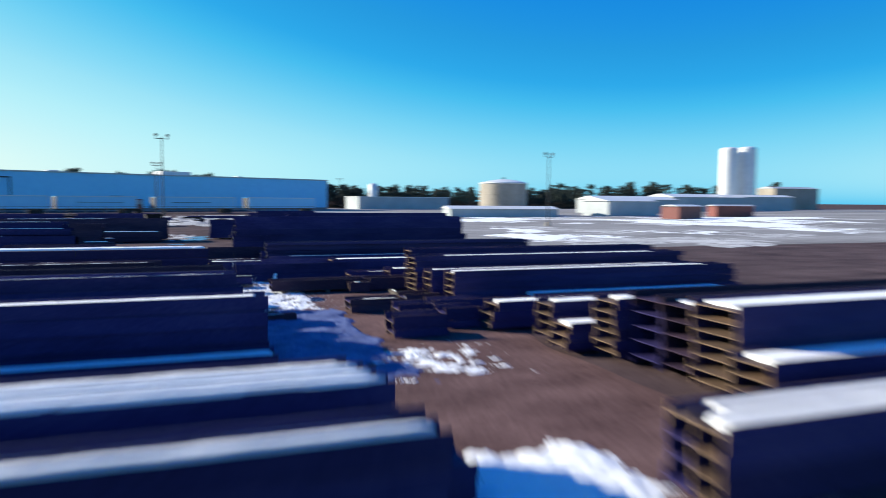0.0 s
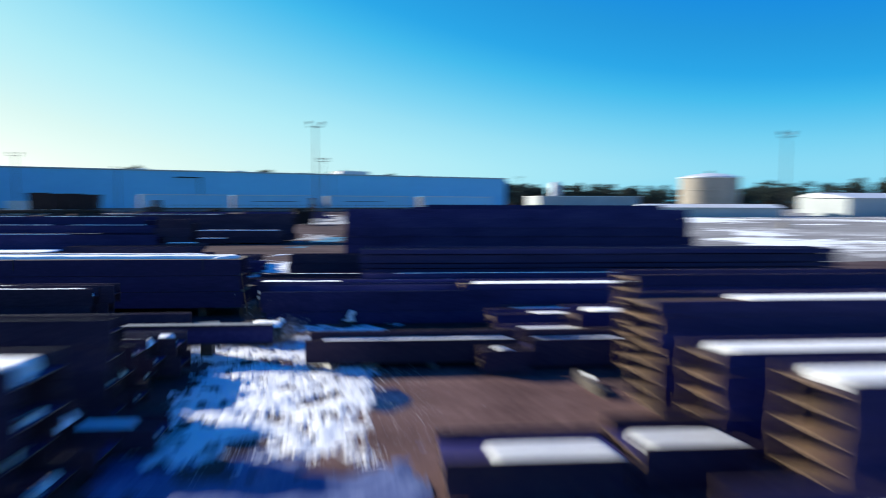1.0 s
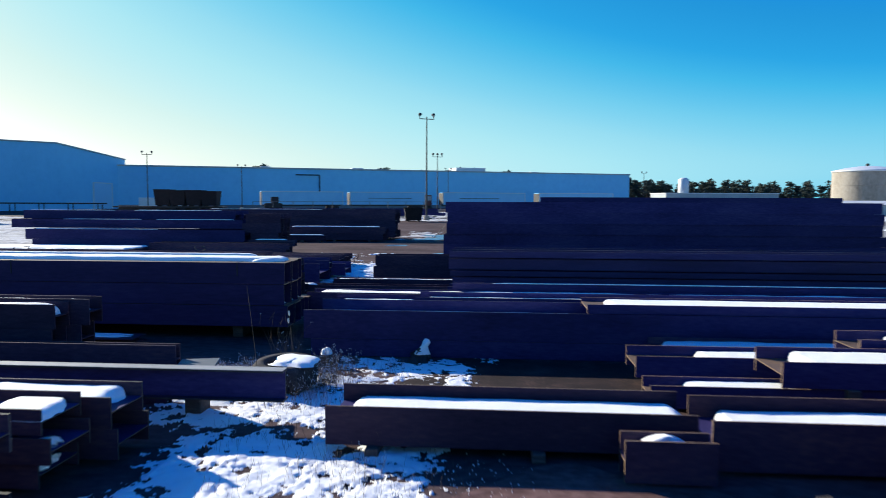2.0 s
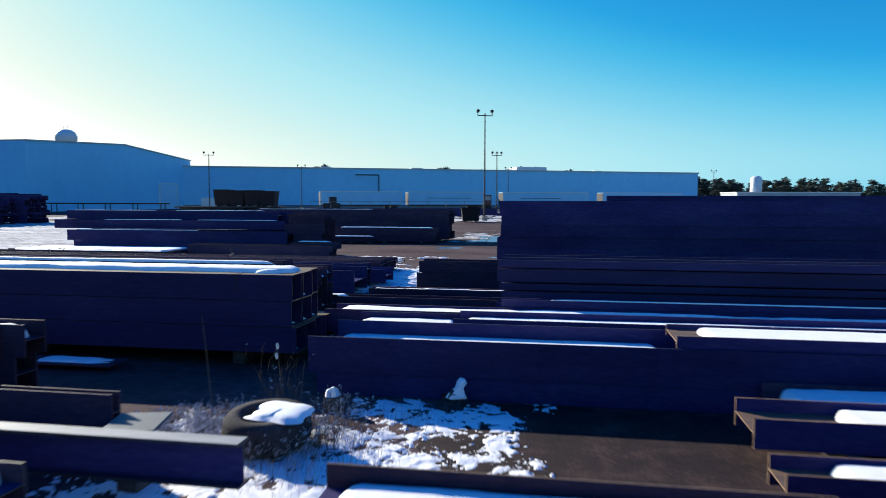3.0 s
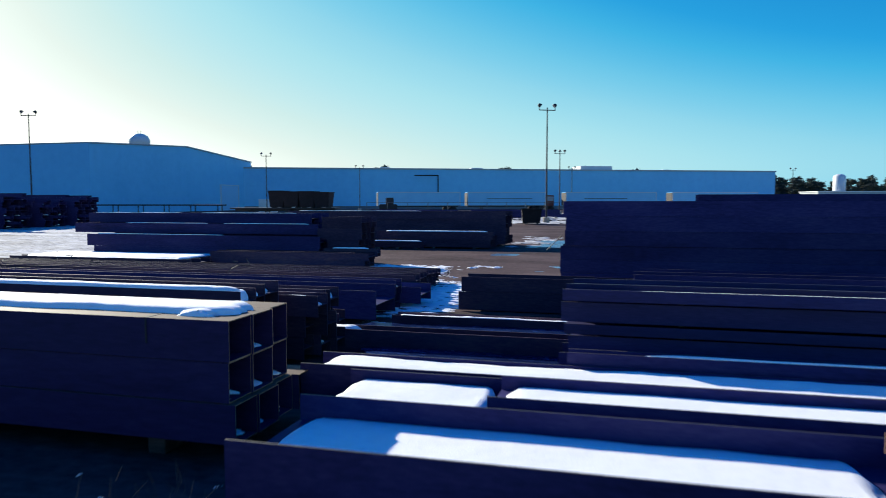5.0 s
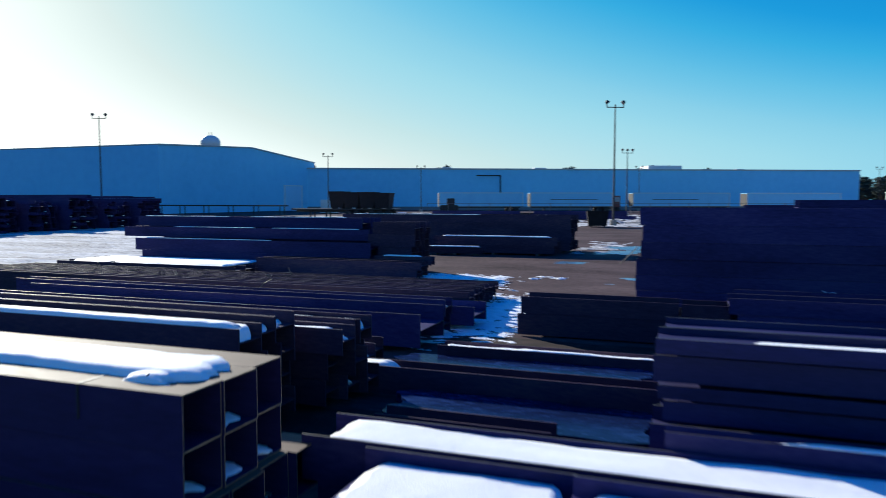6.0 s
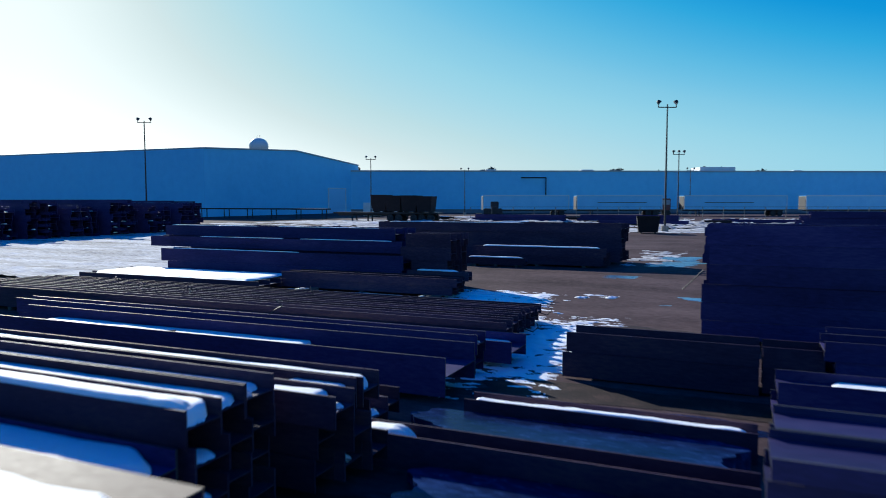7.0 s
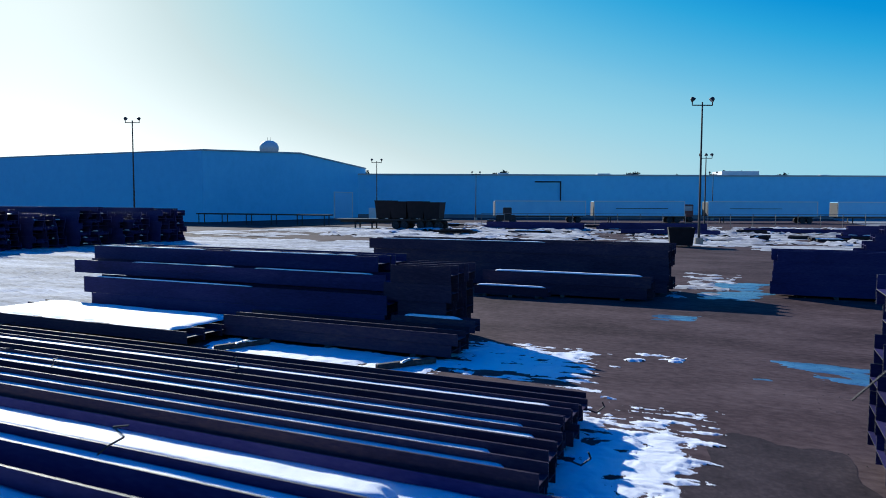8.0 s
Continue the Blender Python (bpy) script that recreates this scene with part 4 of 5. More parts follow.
# ---- lamp poles ----
def lamp_pole(x, y, height, arm=0.8, heads=2):
    z = grade(y)
    root = thing("lamp_pole", "tall dark metal lamp pole with floodlights on a crossarm", "lamp pole", "yard lamp poles", at=pose(x, y, z, 0, 0, 25))
    bm = bmesh.new()
    add_lathe(bm, [(0.32, 0), (0.32, 0.5), (0.28, 0.55)], 16)
    part("base", bm, CONCRETE, root, "round concrete base")
    bm = bmesh.new()
    add_tube(bm, (0, 0, 0.5), (0, 0, height), 0.1, 0.06, 12)
    part("pole", bm, DARK, root)
    bm = bmesh.new()
    for s in (-1, 1):
        add_tube(bm, (0, 0, height - 0.25), (s * arm, 0, height - 0.25), 0.045)
        add_tube(bm, (s * arm, 0, height - 0.27), (s * arm, 0, height + 0.2), 0.045)
    part("crossarm", bm, DARK, root)
    for s in (-1, 1) if heads == 2 else (-1, 0, 1):
        bm = bmesh.new()
        add_lathe(bm, [(0.08, 0.14), (0.14, 0.1), (0.2, -0.07), (0.22, -0.16)], 14)
        bmesh.ops.rotate(bm, verts=bm.verts, cent=(0, 0, 0), matrix=Matrix.Rotation(s * 0.8, 3, "Y"))
        bmesh.ops.translate(bm, verts=bm.verts, vec=(s * arm, 0, height + 0.24))
        head = part("floodlight", bm, DARK, root, smooth=True)
        bm = bmesh.new()
        add_lathe(bm, [(0.2, -0.165), (0.19, -0.175)], 14)
        bmesh.ops.rotate(bm, verts=bm.verts, cent=(0, 0, 0), matrix=Matrix.Rotation(s * 0.8, 3, "Y"))
        bmesh.ops.translate(bm, verts=bm.verts, vec=(s * arm, 0, height + 0.24))
        part("lens", bm, GLASS, head, "pale glass lens")
    return root


lamp_pole(-2.74, 100.7, 11.3)
lamp_pole(-64.75, 100.5, 12.7)
lamp_pole(-55.0, 140.0, 10.1)
lamp_pole(-49.7, 170.0, 9.3)
lamp_pole(-5.03, 140.0, 9.6, heads=3)
lamp_pole(-7.6, 200.0, 9.9)
lamp_pole(46.8, 230.0, 10.2)
lamp_pole(47.4, 90.0, 9.8)


# ---- buildings ----
# the long flat-roofed factory, turned 25 degrees to the stacks
FX, FY, FA = 44.5, 240.0, 25.0
factory = thing("factory_building", "very long low pale factory building with a flat roof", "factory", at=pose(FX, FY, 0.3, 0, 0, FA))
bm = bmesh.new()
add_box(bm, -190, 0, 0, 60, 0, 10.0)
wall = part("wall", bm, CLAD, factory, "pale cladding with the blue of its shade put into the colour")
bm = bmesh.new()
add_box(bm, -190.2, 0.2, -0.2, 60.2, 9.9, 10.25)
part("roof", bm, ROOF, factory)
bm = bmesh.new()
add_box(bm, -190, 0.05, -0.12, -0.004, 0, 0.9)
part("plinth", bm, CLAD_DARK, wall)
for u, w, d, h in ((-54, 9, 6, 1.2), (-84, 3, 3, 0.5), (-108, 2.5, 2, 0.5), (-30, 2, 2, 0.4)):
    bm = bmesh.new()
    add_box(bm, u, u + w, 6, 6 + d, 10.25, 10.25 + h)
    part("roof_unit", bm, WHITE, factory, "pale rooftop unit")
bm = bmesh.new()
add_tube(bm, (-100, -0.35, 8.5), (-94, -0.35, 8.5), 0.14)
add_tube(bm, (-94, -0.35, 8.6), (-94, -0.35, 2.0), 0.14)
part("wall_pipe", bm, DARK, factory, "dark pipe running along and down the wall")
bm = bmesh.new()
add_box(bm, -70.5, -67.5, -0.3, -0.01, 0, 4.2)
part("loading_door", bm, CLAD_DARK, factory)

# the taller gabled hall
hall = thing("gabled_hall", "tall pale metal hall with a shallow gabled roof", "industrial hall")
bm = bmesh.new()
P1, P2, MID = (-83.3, 131.0), (-82.9, 183.8), (-83.1, 158.0)
prof = [(P1[1], 0.2), (P2[1], 0.2), (P2[1], 11.75), (MID[1], 13.6), (P1[1], 12.3)]
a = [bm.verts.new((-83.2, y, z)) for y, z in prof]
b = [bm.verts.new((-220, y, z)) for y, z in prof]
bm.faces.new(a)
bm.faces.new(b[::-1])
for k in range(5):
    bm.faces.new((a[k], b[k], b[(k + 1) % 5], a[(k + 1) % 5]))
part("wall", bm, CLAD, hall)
bm = bmesh.new()
for (y0, z0), (y1, z1) in ((prof[2], prof[3]), (prof[3], prof[4])):
    v = [bm.verts.new((x, y, z + d)) for d in (0.02, 0.25) for x, y, z in ((-83.0, y0, z0), (-83.0, y1, z1), (-220, y1, z1), (-220, y0, z0))]
    for f in ((3, 2, 1, 0), (4, 5, 6, 7), (0, 1, 5, 4), (1, 2, 6, 5), (2, 3, 7, 6), (3, 0, 4, 7)):
        bm.faces.new([v[i] for i in f])
part("roof", bm, ROOF, hall)
bm = bmesh.new()
add_box(bm, -83.2, -83.05, 170.5, 177.5, 0.3, 6.0)
part("door", bm, DOOR, hall, "large pale sliding door")
bm = bmesh.new()
for y0, y1, z0, z1 in ((170.2, 170.5, 0.3, 6.2), (177.5, 177.8, 0.3, 6.2), (170.5, 177.5, 6.0, 6.2)):
    add_box(bm, -83.2, -83.0, y0, y1, z0, z1)
part("door_frame", bm, WHITE, hall, "white door frame")
for y in (168.6, 171.6):
    bm = bmesh.new()
    add_tube(bm, (-95, y, 12.4), (-95, y, 14.3), 0.1)
    part("vent_pipe", bm, DARK, hall)


def trailer(u, length=16.15, label="white box semi-trailer parked along the factory"):
    """A parked box trailer; u runs along the row of trailers."""
    x, y = -41.1 + 0.906 * u, 157.6 + 0.423 * u
    root = thing("semi_trailer", label, "trailer", "parked trailers", at=pose(x, y, 0.35, 0, 0, 25))
    bm = bmesh.new()
    add_box(bm, 0, length, 0, 2.6, 1.15, 3.8)
    body = part("body", bm, TRAILER, root)
    for z, name in ((1.1, "bottom_rail"), (3.72, "top_rail")):
        bm = bmesh.new()
        add_box(bm, -0.03, length + 0.03, -0.04, 0.0, z, z + 0.14)
        part(name, bm, GALV if z < 2 else WHITE, body)
    for x0 in (-0.03, length - 0.12):
        bm = bmesh.new()
        add_box(bm, x0, x0 + 0.15, -0.05, 0.0, 1.24, 3.72)
        part("corner_post", bm, WHITE, body)
    for k in range(13):
        bm = bmesh.new()
        add_box(bm, 1.2 * k + 0.6, 1.2 * k + 0.63, -0.015, 0, 1.25, 3.7)
        part("seam", bm, TRAILER, body)
    bm = bmesh.new()
    add_box(bm, 0.3, length - 0.3, 0.8, 1.0, 0.95, 1.15)
    add_box(bm, 0.3, length - 0.3, 1.6, 1.8, 0.95, 1.15)
    part("chassis", bm, DARK, root)
    for x0 in (length - 2.6, length - 1.3):
        for yy in (0.05, 2.05):
            bm = bmesh.new()
            add_tube(bm, (x0, yy, 0.52), (x0, yy + 0.5, 0.52), 0.52, n=18)
            part("wheel", bm, RUBBER, root)
    for yy in (0.5, 2.0):
        bm = bmesh.new()
        add_box(bm, 3.0, 3.14, yy, yy + 0.14, 0.0, 1.0)
        add_box(bm, 2.9, 3.24, yy - 0.1, yy + 0.24, 0.0, 0.05)
        part("landing_leg", bm, DARK, root)
    bm = bmesh.new()
    add_box(bm, -0.07, -0.004, 0.05, 2.55, 1.2, 3.7)
    part("rear_door", bm, DARK, root)
    return root


for u in (0.0, 17.6, 37.9, 61.1):
    van = trailer(u, 16.15 if u < 30 else 19.6)
    if 10 < u < 60:
        bm = bmesh.new()
        add_box(bm, 3.9, 13.2, -0.02, -0.004, 2.5, 2.6)
        part("stripe", bm, DARK, van, "thin dark stripe along the side")


def truck(u):
    """A parked tractor unit without a trailer."""
    x, y = -41.1 + 0.906 * u - 0.423 * 4, 157.6 + 0.423 * u + 0.906 * 4
    root = thing("truck_tractor", "dark red truck tractor parked between the trailers", "truck", at=pose(x, y, 0.35, 0, 0, 25))
    bm = bmesh.new()
    add_box(bm, -1.2, 1.2, 0, 2.4, 1.0, 3.3)
    bmesh.ops.bevel(bm, geom=bm.edges[:], offset=0.12, segments=2, affect="EDGES")
    cab = part("cab", bm, RED, root)
    bm = bmesh.new()
    add_box(bm, -1.0, 1.0, -0.03, 0.02, 2.1, 3.0)
    part("side_window", bm, GLASS, cab)
    bm = bmesh.new()
    add_box(bm, -2.2, 1.0, 0.4, 2.0, 0.6, 1.0)
    part("chassis", bm, DARK, root)
    for wx in (-1.6, 0.7):
        for wy in (0.0, 2.0):
            bm = bmesh.new()
            add_tube(bm, (wx, wy, 0.5), (wx, wy + 0.4, 0.5), 0.5, n=16)
            part("wheel", bm, RUBBER, root)


truck(35.6)


def scrap_bin(x, y, w, d, h, label, yaw=0.0, z=None):
    root = thing("scrap_bin", label, "scrap bin", "rusty bins", at=pose(x, y, grade(y) if z is None else z, 0, 0, yaw))
    bm = bmesh.new()
    lo = [bm.verts.new((sx * w * 0.42, sy * d * 0.42, 0.12)) for sx, sy in ((-1, -1), (1, -1), (1, 1), (-1, 1))]
    hi = [bm.verts.new((sx * w * 0.5, sy * d * 0.5, h)) for sx, sy in ((-1, -1), (1, -1), (1, 1), (-1, 1))]
    inn = [bm.verts.new((sx * w * 0.46, sy * d * 0.46, h)) for sx, sy in ((-1, -1), (1, -1), (1, 1), (-1, 1))]
    bot = [bm.verts.new((sx * w * 0.4, sy * d * 0.4, 0.3)) for sx, sy in ((-1, -1), (1, -1), (1, 1), (-1, 1))]
    for k in range(4):
        n = (k + 1) % 4
        bm.faces.new((lo[k], lo[n], hi[n], hi[k]))
        bm.faces.new((hi[k], hi[n], inn[n], inn[k]))
        bm.faces.new((inn[k], inn[n], bot[n], bot[k]))
    bm.faces.new(lo[::-1])
    bm.faces.new(bot)
    part("body", bm, BIN, root)
    for s in (-1, 1):
        bm = bmesh.new()
        add_box(bm, s * w * 0.3 - 0.06, s * w * 0.3 + 0.06, -d * 0.44, d * 0.44, 0, 0.12)
        part("skid", bm, DARK, root)
    for sy in (-1, 1):
        bm = bmesh.new()
        add_box(bm, -w * 0.51, w * 0.51, sy * d * 0.5 - 0.04, sy * d * 0.5 + 0.04, h - 0.12, h + 0.02)
        part("rim", bm, BIN, root)
    return root


scrap_bin(-3.75, 97.0, 1.9, 1.6, 1.45, "dark rusty scrap bin beside the lamp pole", 10)

# flatbed trailer loaded with bins
flat = thing("flatbed_trailer", "dark flatbed trailer loaded with rusty bins", "trailer", at=pose(-49.0, 118.6, grade(120), 0, 0, 5))
bm = bmesh.new()
add_box(bm, 0, 15.4, 0, 2.5, 1.05, 1.25)
part("deck", bm, DARK, flat)
bm = bmesh.new()
add_box(bm, 0.4, 15.0, 0.8, 1.0, 0.75, 1.05)
add_box(bm, 0.4, 15.0, 1.5, 1.7, 0.75, 1.05)
part("chassis", bm, DARK, flat)
for x in (8.6, 9.8, 12.0, 13.2, 14.4):
    for y in (0.0, 1.95):
        bm = bmesh.new()
        add_tube(bm, (x, y, 0.5), (x, y + 0.55, 0.5), 0.5, n=16)
        part("wheel", bm, RUBBER, flat)
for y in (0.5, 1.9):
    for x in (2.6, 5.0):
        bm = bmesh.new()
        add_box(bm, x, x + 0.16, y, y + 0.16, 0, 1.05)
        part("landing_leg", bm, DARK, flat)
for k, x in enumerate((-42.2, -40.0, -37.6, -35.4)):
    scrap_bin(x, 120.2, 2.3, 2.2, 2.35 - 0.12 * (k % 2) - 0.1 * (k > 1), "rusty scrap bin loaded on a flatbed trailer", 5, grade(120) + 1.25)


# long low rack before the hall
rack = thing("steel_rack", "long low dark steel rack on posts before the tall hall", "rack", at=pose(-79.0, 125.0, grade(125)))
bm = bmesh.new()
add_box(bm, 0, 24.5, 0, 1.6, 1.45, 1.65)
part("deck", bm, DARK, rack)
for k in range(6):
    for y in (0.15, 1.35):
        bm = bmesh.new()
        add_box(bm, 0.3 + 4.7 * k, 0.42 + 4.7 * k, y, y + 0.1, 0, 1.45)
        part("post", bm, DARK, rack)

# ---- storage tank, silos, water tower, stack ----
tank = thing("storage_tank", "round stained concrete storage tank with a white domed roof", "storage tank", at=pose(71.7, 157, 0.35))
bm = bmesh.new()
add_lathe(bm, [(5.65, 0), (5.65, 7.7)], 64)
tb = part("body", bm, CONCRETE, tank, smooth=False)
bm = bmesh.new()
add_lathe(bm, [(5.75, 7.5), (5.75, 7.75), (5.4, 7.85), (3.5, 8.3), (1.2, 8.6), (0.3, 8.62)], 48)
part("roof", bm, WHITE, tank, "white domed roof", smooth=True)
bm = bmesh.new()
add_lathe(bm, [(0.3, 8.55), (0.3, 9.0), (0.15, 9.1)], 12)
part("vent", bm, DARK, tank)
for z in (2.5, 5.0):
    bm = bmesh.new()
    add_lathe(bm, [(5.66, z), (5.69, z + 0.03), (5.69, z + 0.12), (5.66, z + 0.15)], 64)
    part("band", bm, CONCRETE, tb)


def silo(x, y, r, h):
    root = thing("tall_silo", "tall white cylindrical silo far behind the yard", "silo", "twin silos", at=pose(x, y, 0))
    bm = bmesh.new()
    add_lathe(bm, [(r, 0), (r, h - 1.2), (r * 0.9, h - 0.5), (r * 0.5, h)], 40)
    part("body", bm, WHITE, root, smooth=False)
    for k in range(1, 7):
        bm = bmesh.new()
        add_lathe(bm, [(r + 0.06, h * k / 7), (r + 0.06, h * k / 7 + 0.25)], 40)
        part("hoop", bm, WHITE, root)


silo(233.0, 260, 4.1, 29)
silo(243.2, 260, 4.1, 29.6)

tower = thing("water_tower", "pale blue-white bulb water tower rising behind the hall", "water tower", at=pose(-346.4, 480, 0.35))
bm = bmesh.new()
add_lathe(bm, [(1.8, 38), (4.4, 40.2), (6.4, 42.4), (7.4, 45.2), (7.3, 47.4), (6.0, 50), (3.6, 51.6), (0.5, 52.2)], 40)
part("bulb", bm, WHITE, tower, smooth=True)
bm = bmesh.new()
add_lathe(bm, [(4.0, 0), (2.2, 6), (2.0, 39)], 24)
part("stem", bm, WHITE, tower, smooth=True)
for x in (-1.5, 1.2):
    bm = bmesh.new()
    add_tube(bm, (x, 0, 51), (x, 0, 54.5), 0.12)
    part("antenna", bm, DARK, tower)

plant = thing("low_plant_building", "low pale plant building with a white tower", "industrial building", at=pose(63.5, 258, 0.3, 0, 0, 8))
bm = bmesh.new()
add_box(bm, -4, 34, 0, 14, 0, 4.6)
part("wall", bm, SHEET, plant)
bm = bmesh.new()
add_box(bm, -4.2, 34.2, -0.2, 14.2, 4.6, 4.85)
part("roof", bm, WHITE, plant)
bm = bmesh.new()
add_lathe(bm, [(1.7, 0), (1.7, 9.2), (1.0, 9.8)], 20, (2.6, 2, 0))
part("tower", bm, WHITE, plant, smooth=True)

for k, (x, y, w, d, h, yaw, mat, what) in enumerate((
        (64, 142, 24, 7, 1.75, -6, SHEET, "low white shed in front of the storage tank"),
        (100, 150, 16, 9, 3.6, 10, SHEET, "low pale shed at the edge of the yard"),
        (130, 190, 30, 12, 4.2, 5, SHEET, "low pale shed at the edge of the yard"),
        (190, 230, 40, 14, 5.5, 8, SHEET, "low white hall beside the silos"),
        (235, 244, 30, 10, 6.0, 0, SHEET, "low pale hall in front of the silos"),
        (96, 122, 9, 4, 2.6, 20, RED, "red-brown site cabin on the far yard"),
        (125, 140, 10, 4, 2.6, -10, RED, "red-brown site cabin on the far yard"),
        (300, 290, 30, 12, 11, 0, CONCRETE, "pale concrete block far behind the yard"))):
    root = thing("shed", what, "shed", "far sheds", at=pose(x, y, 0.33, 0, 0, yaw))
    bm = bmesh.new()
    add_box(bm, -w / 2, w / 2, -d / 2, d / 2, 0, h)
    part("wall", bm, mat, root)
    bm = bmesh.new()
    v = [bm.verts.new(p) for p in ((-w / 2 - 0.3, -d / 2 - 0.3, h), (w / 2 + 0.3, -d / 2 - 0.3, h), (w / 2 + 0.3, d / 2 + 0.3, h), (-w / 2 - 0.3, d / 2 + 0.3, h),
                                   (-w / 2 - 0.3, 0, h + d * 0.09), (w / 2 + 0.3, 0, h + d * 0.09))]
    for f in ((0, 1, 5, 4), (2, 3, 4, 5), (0, 4, 3), (1, 2, 5), (3, 2, 1, 0)):
        bm.faces.new([v[i] for i in f])
    part("roof", bm, WHITE if k < 6 else ROOF, root, "snow-covered roof")


# ---- trees ----
def pine_meshes(seed, h):
    rnd = random.Random(seed)
    tb = bmesh.new()
    add_tube(tb, (0, 0, 0), (0.1, 0, h * 0.6), 0.026 * h, 0.012 * h, 7)
    add_tube(tb, (0.1, 0, h * 0.6), (0.0, 0.1, h * 0.95), 0.012 * h, 0.004 * h, 6)
    cb = bmesh.new()
    for _ in range(30):
        t = rnd.uniform(0.3, 0.99) ** 0.8
        a, reach = rnd.uniform(0, 6.283), h * rnd.uniform(0.05, 0.42) * (1.12 - t) ** 0.7
        tip = Vector((reach * math.cos(a), reach * math.sin(a), h * t + reach * 0.25))
        add_tube(tb, (0, 0, h * (t - 0.06)), tip, 0.006 * h, 0.002 * h, 4)
        for _ in range(20):
            c = tip + Vector((rnd.gauss(0, 0.045), rnd.gauss(0, 0.045), rnd.gauss(0, 0.022))) * h
            s = h * rnd.uniform(0.016, 0.04)
            q = Euler((rnd.uniform(0, 3), rnd.uniform(0, 3), rnd.uniform(0, 6)))
            pts = [c + q.to_matrix() @ Vector(p) * s for p in ((-1, -0.5, 0), (1, -0.4, 0.2), (0.2, 1, 0), (0, 0, 0.8))]
            v = [cb.verts.new(p) for p in pts]
            for f in ((0, 1, 2), (0, 1, 3), (1, 2, 3), (2, 0, 3)):
                cb.faces.new([v[i] for i in f])
    return mesh_from(tb, "trunk", BARK), mesh_from(cb, "crown", NEEDLES)


KINDS = [pine_meshes(200 + k, 10.0) for k in range(5)]


def pine(x, y, h, k, spin):
    root = thing("pine_tree", "dark green pine tree in the row behind the yard", "tree", "pines behind the yard", at=pose(x, y, 0.3, 0, 0, spin))
    for name, me in zip(("trunk", "crown"), KINDS[k % 5]):
        ob = new(name, me)
        ob.parent, ob.scale = root, (h / 10,) * 3
    return root


rt = random.Random(77)
for k in range(190):
    x = 50 + 130 * rt.random() ** 1.1
    tall = 8.2 + 2.6 * noise.noise(Vector((x * 0.09, 4, 2))) + rt.uniform(-1.8, 1.6)
    pine(x, 292 + rt.uniform(-8, 26), tall, k, rt.uniform(0, 360))
for k in range(14):
    pine(47 + 1.5 * k + rt.uniform(-1, 1), 284 + rt.uniform(-4, 8), rt.uniform(7.5, 10), k, rt.uniform(0, 360))
for k in range(60):
    x = 180 + 140 * rt.random()
    pine(x, 320 + rt.uniform(-15, 15), 11.5 + 3.5 * noise.noise(Vector((x * 0.06, 7, 2))) + rt.uniform(-2, 2), k, rt.uniform(0, 360))


def undergrowth():
    """A dense dark belt of scrub and young pines under the far trees."""
    rnd, bm = random.Random(8), bmesh.new()
    for _ in range(9000):
        x = rnd.uniform(48, 330)
        top = 3.6 + 1.6 * noise.noise(Vector((x * 0.12, 3, 0))) + 1.6 * noise.noise(Vector((x * 0.5, 9, 0)))
        c = Vector((x, (306 if x < 180 else 326) + rnd.uniform(-5, 5), 0.3 + top * rnd.random()))
        s = rnd.uniform(0.25, 0.75)
        q = Euler((rnd.uniform(0, 3), rnd.uniform(0, 3), rnd.uniform(0, 6))).to_matrix()
        v = [bm.verts.new(c + q @ Vector(p) * s) for p in ((-1, -0.5, 0), (1, -0.4, 0.2), (0.2, 1, 0), (0, 0, 0.8))]
        for f in ((0, 1, 2), (0, 1, 3), (1, 2, 3), (2, 0, 3)):
            bm.faces.new([v[i] for i in f])
    me = bpy.data.meshes.new("far_scrub")
    bm.to_mesh(me)
    bm.free()
    me.materials.append(NEEDLES)
    tagged(new("far_scrub", me), "dark belt of scrub under the distant pines", "scrub", kind="stuff")


undergrowth()
for u, h in ((-2, 13), (-5, 14.5), (-8, 14), (-11, 13.5), (-20, 15), (-24, 15.5), (-27, 15), (-40, 14), (-56, 14.5), (-59, 14), (-100, 15), (-103, 14.5), (-147, 15), (-150, 15.5), (-153, 15)):
    pine(FX + 0.906 * u - 0.423 * 75, FY + 0.423 * u + 0.906 * 75, h - 0.9, int(-u), u * 7)


# ---- aisle details ----
def tyre(x, y):
    root = thing("discarded_wheel", "weathered old tyre lying flat in the weeds, half filled with snow", "tyre", at=pose(x, y, 0.05, 4, -2, 20))
    bm = bmesh.new()
    prof = [(0.93 * r, 0.95 * z) for r, z in ((0.25, 0.06), (0.31, 0.0), (0.43, 0.0), (0.48, 0.05), (0.5, 0.16), (0.48, 0.29), (0.43, 0.35), (0.31, 0.35), (0.25, 0.29), (0.28, 0.26), (0.31, 0.18), (0.28, 0.08))]
    n = 40
    rings = []
    for k in range(n):
        a = 2 * math.pi * k / n
        rings.append([bm.verts.new((r * math.cos(a), r * math.sin(a), z + (0.008 if k % 2 and r > 0.47 else 0))) for r, z in prof])
    for k in range(n):
        for j in range(len(prof)):
            bm.faces.new((rings[k][j], rings[(k + 1) % n][j], rings[(k + 1) % n][(j + 1) % len(prof)], rings[k][(j + 1) % len(prof)]))
    part("tread", bm, RUBBER, root, smooth=True)
    return root


tyre(2.2, 33.98)
sleeper(2.45, 35.22, 35.42, 0.0, 0.18, 0.16)
snow_strip(2.36, 2.55, 35.24, 35.4, 0.18, 0.13, 31.3, "lump of snow on a small timber block", 0.2, 0.08)
snow_strip(2.0, 2.68, 33.62, 34.34, 0.36, 0.075, 31.0, "cushion of snow on the old tyre", 0.2, 0.2, 0.14, 0.3)


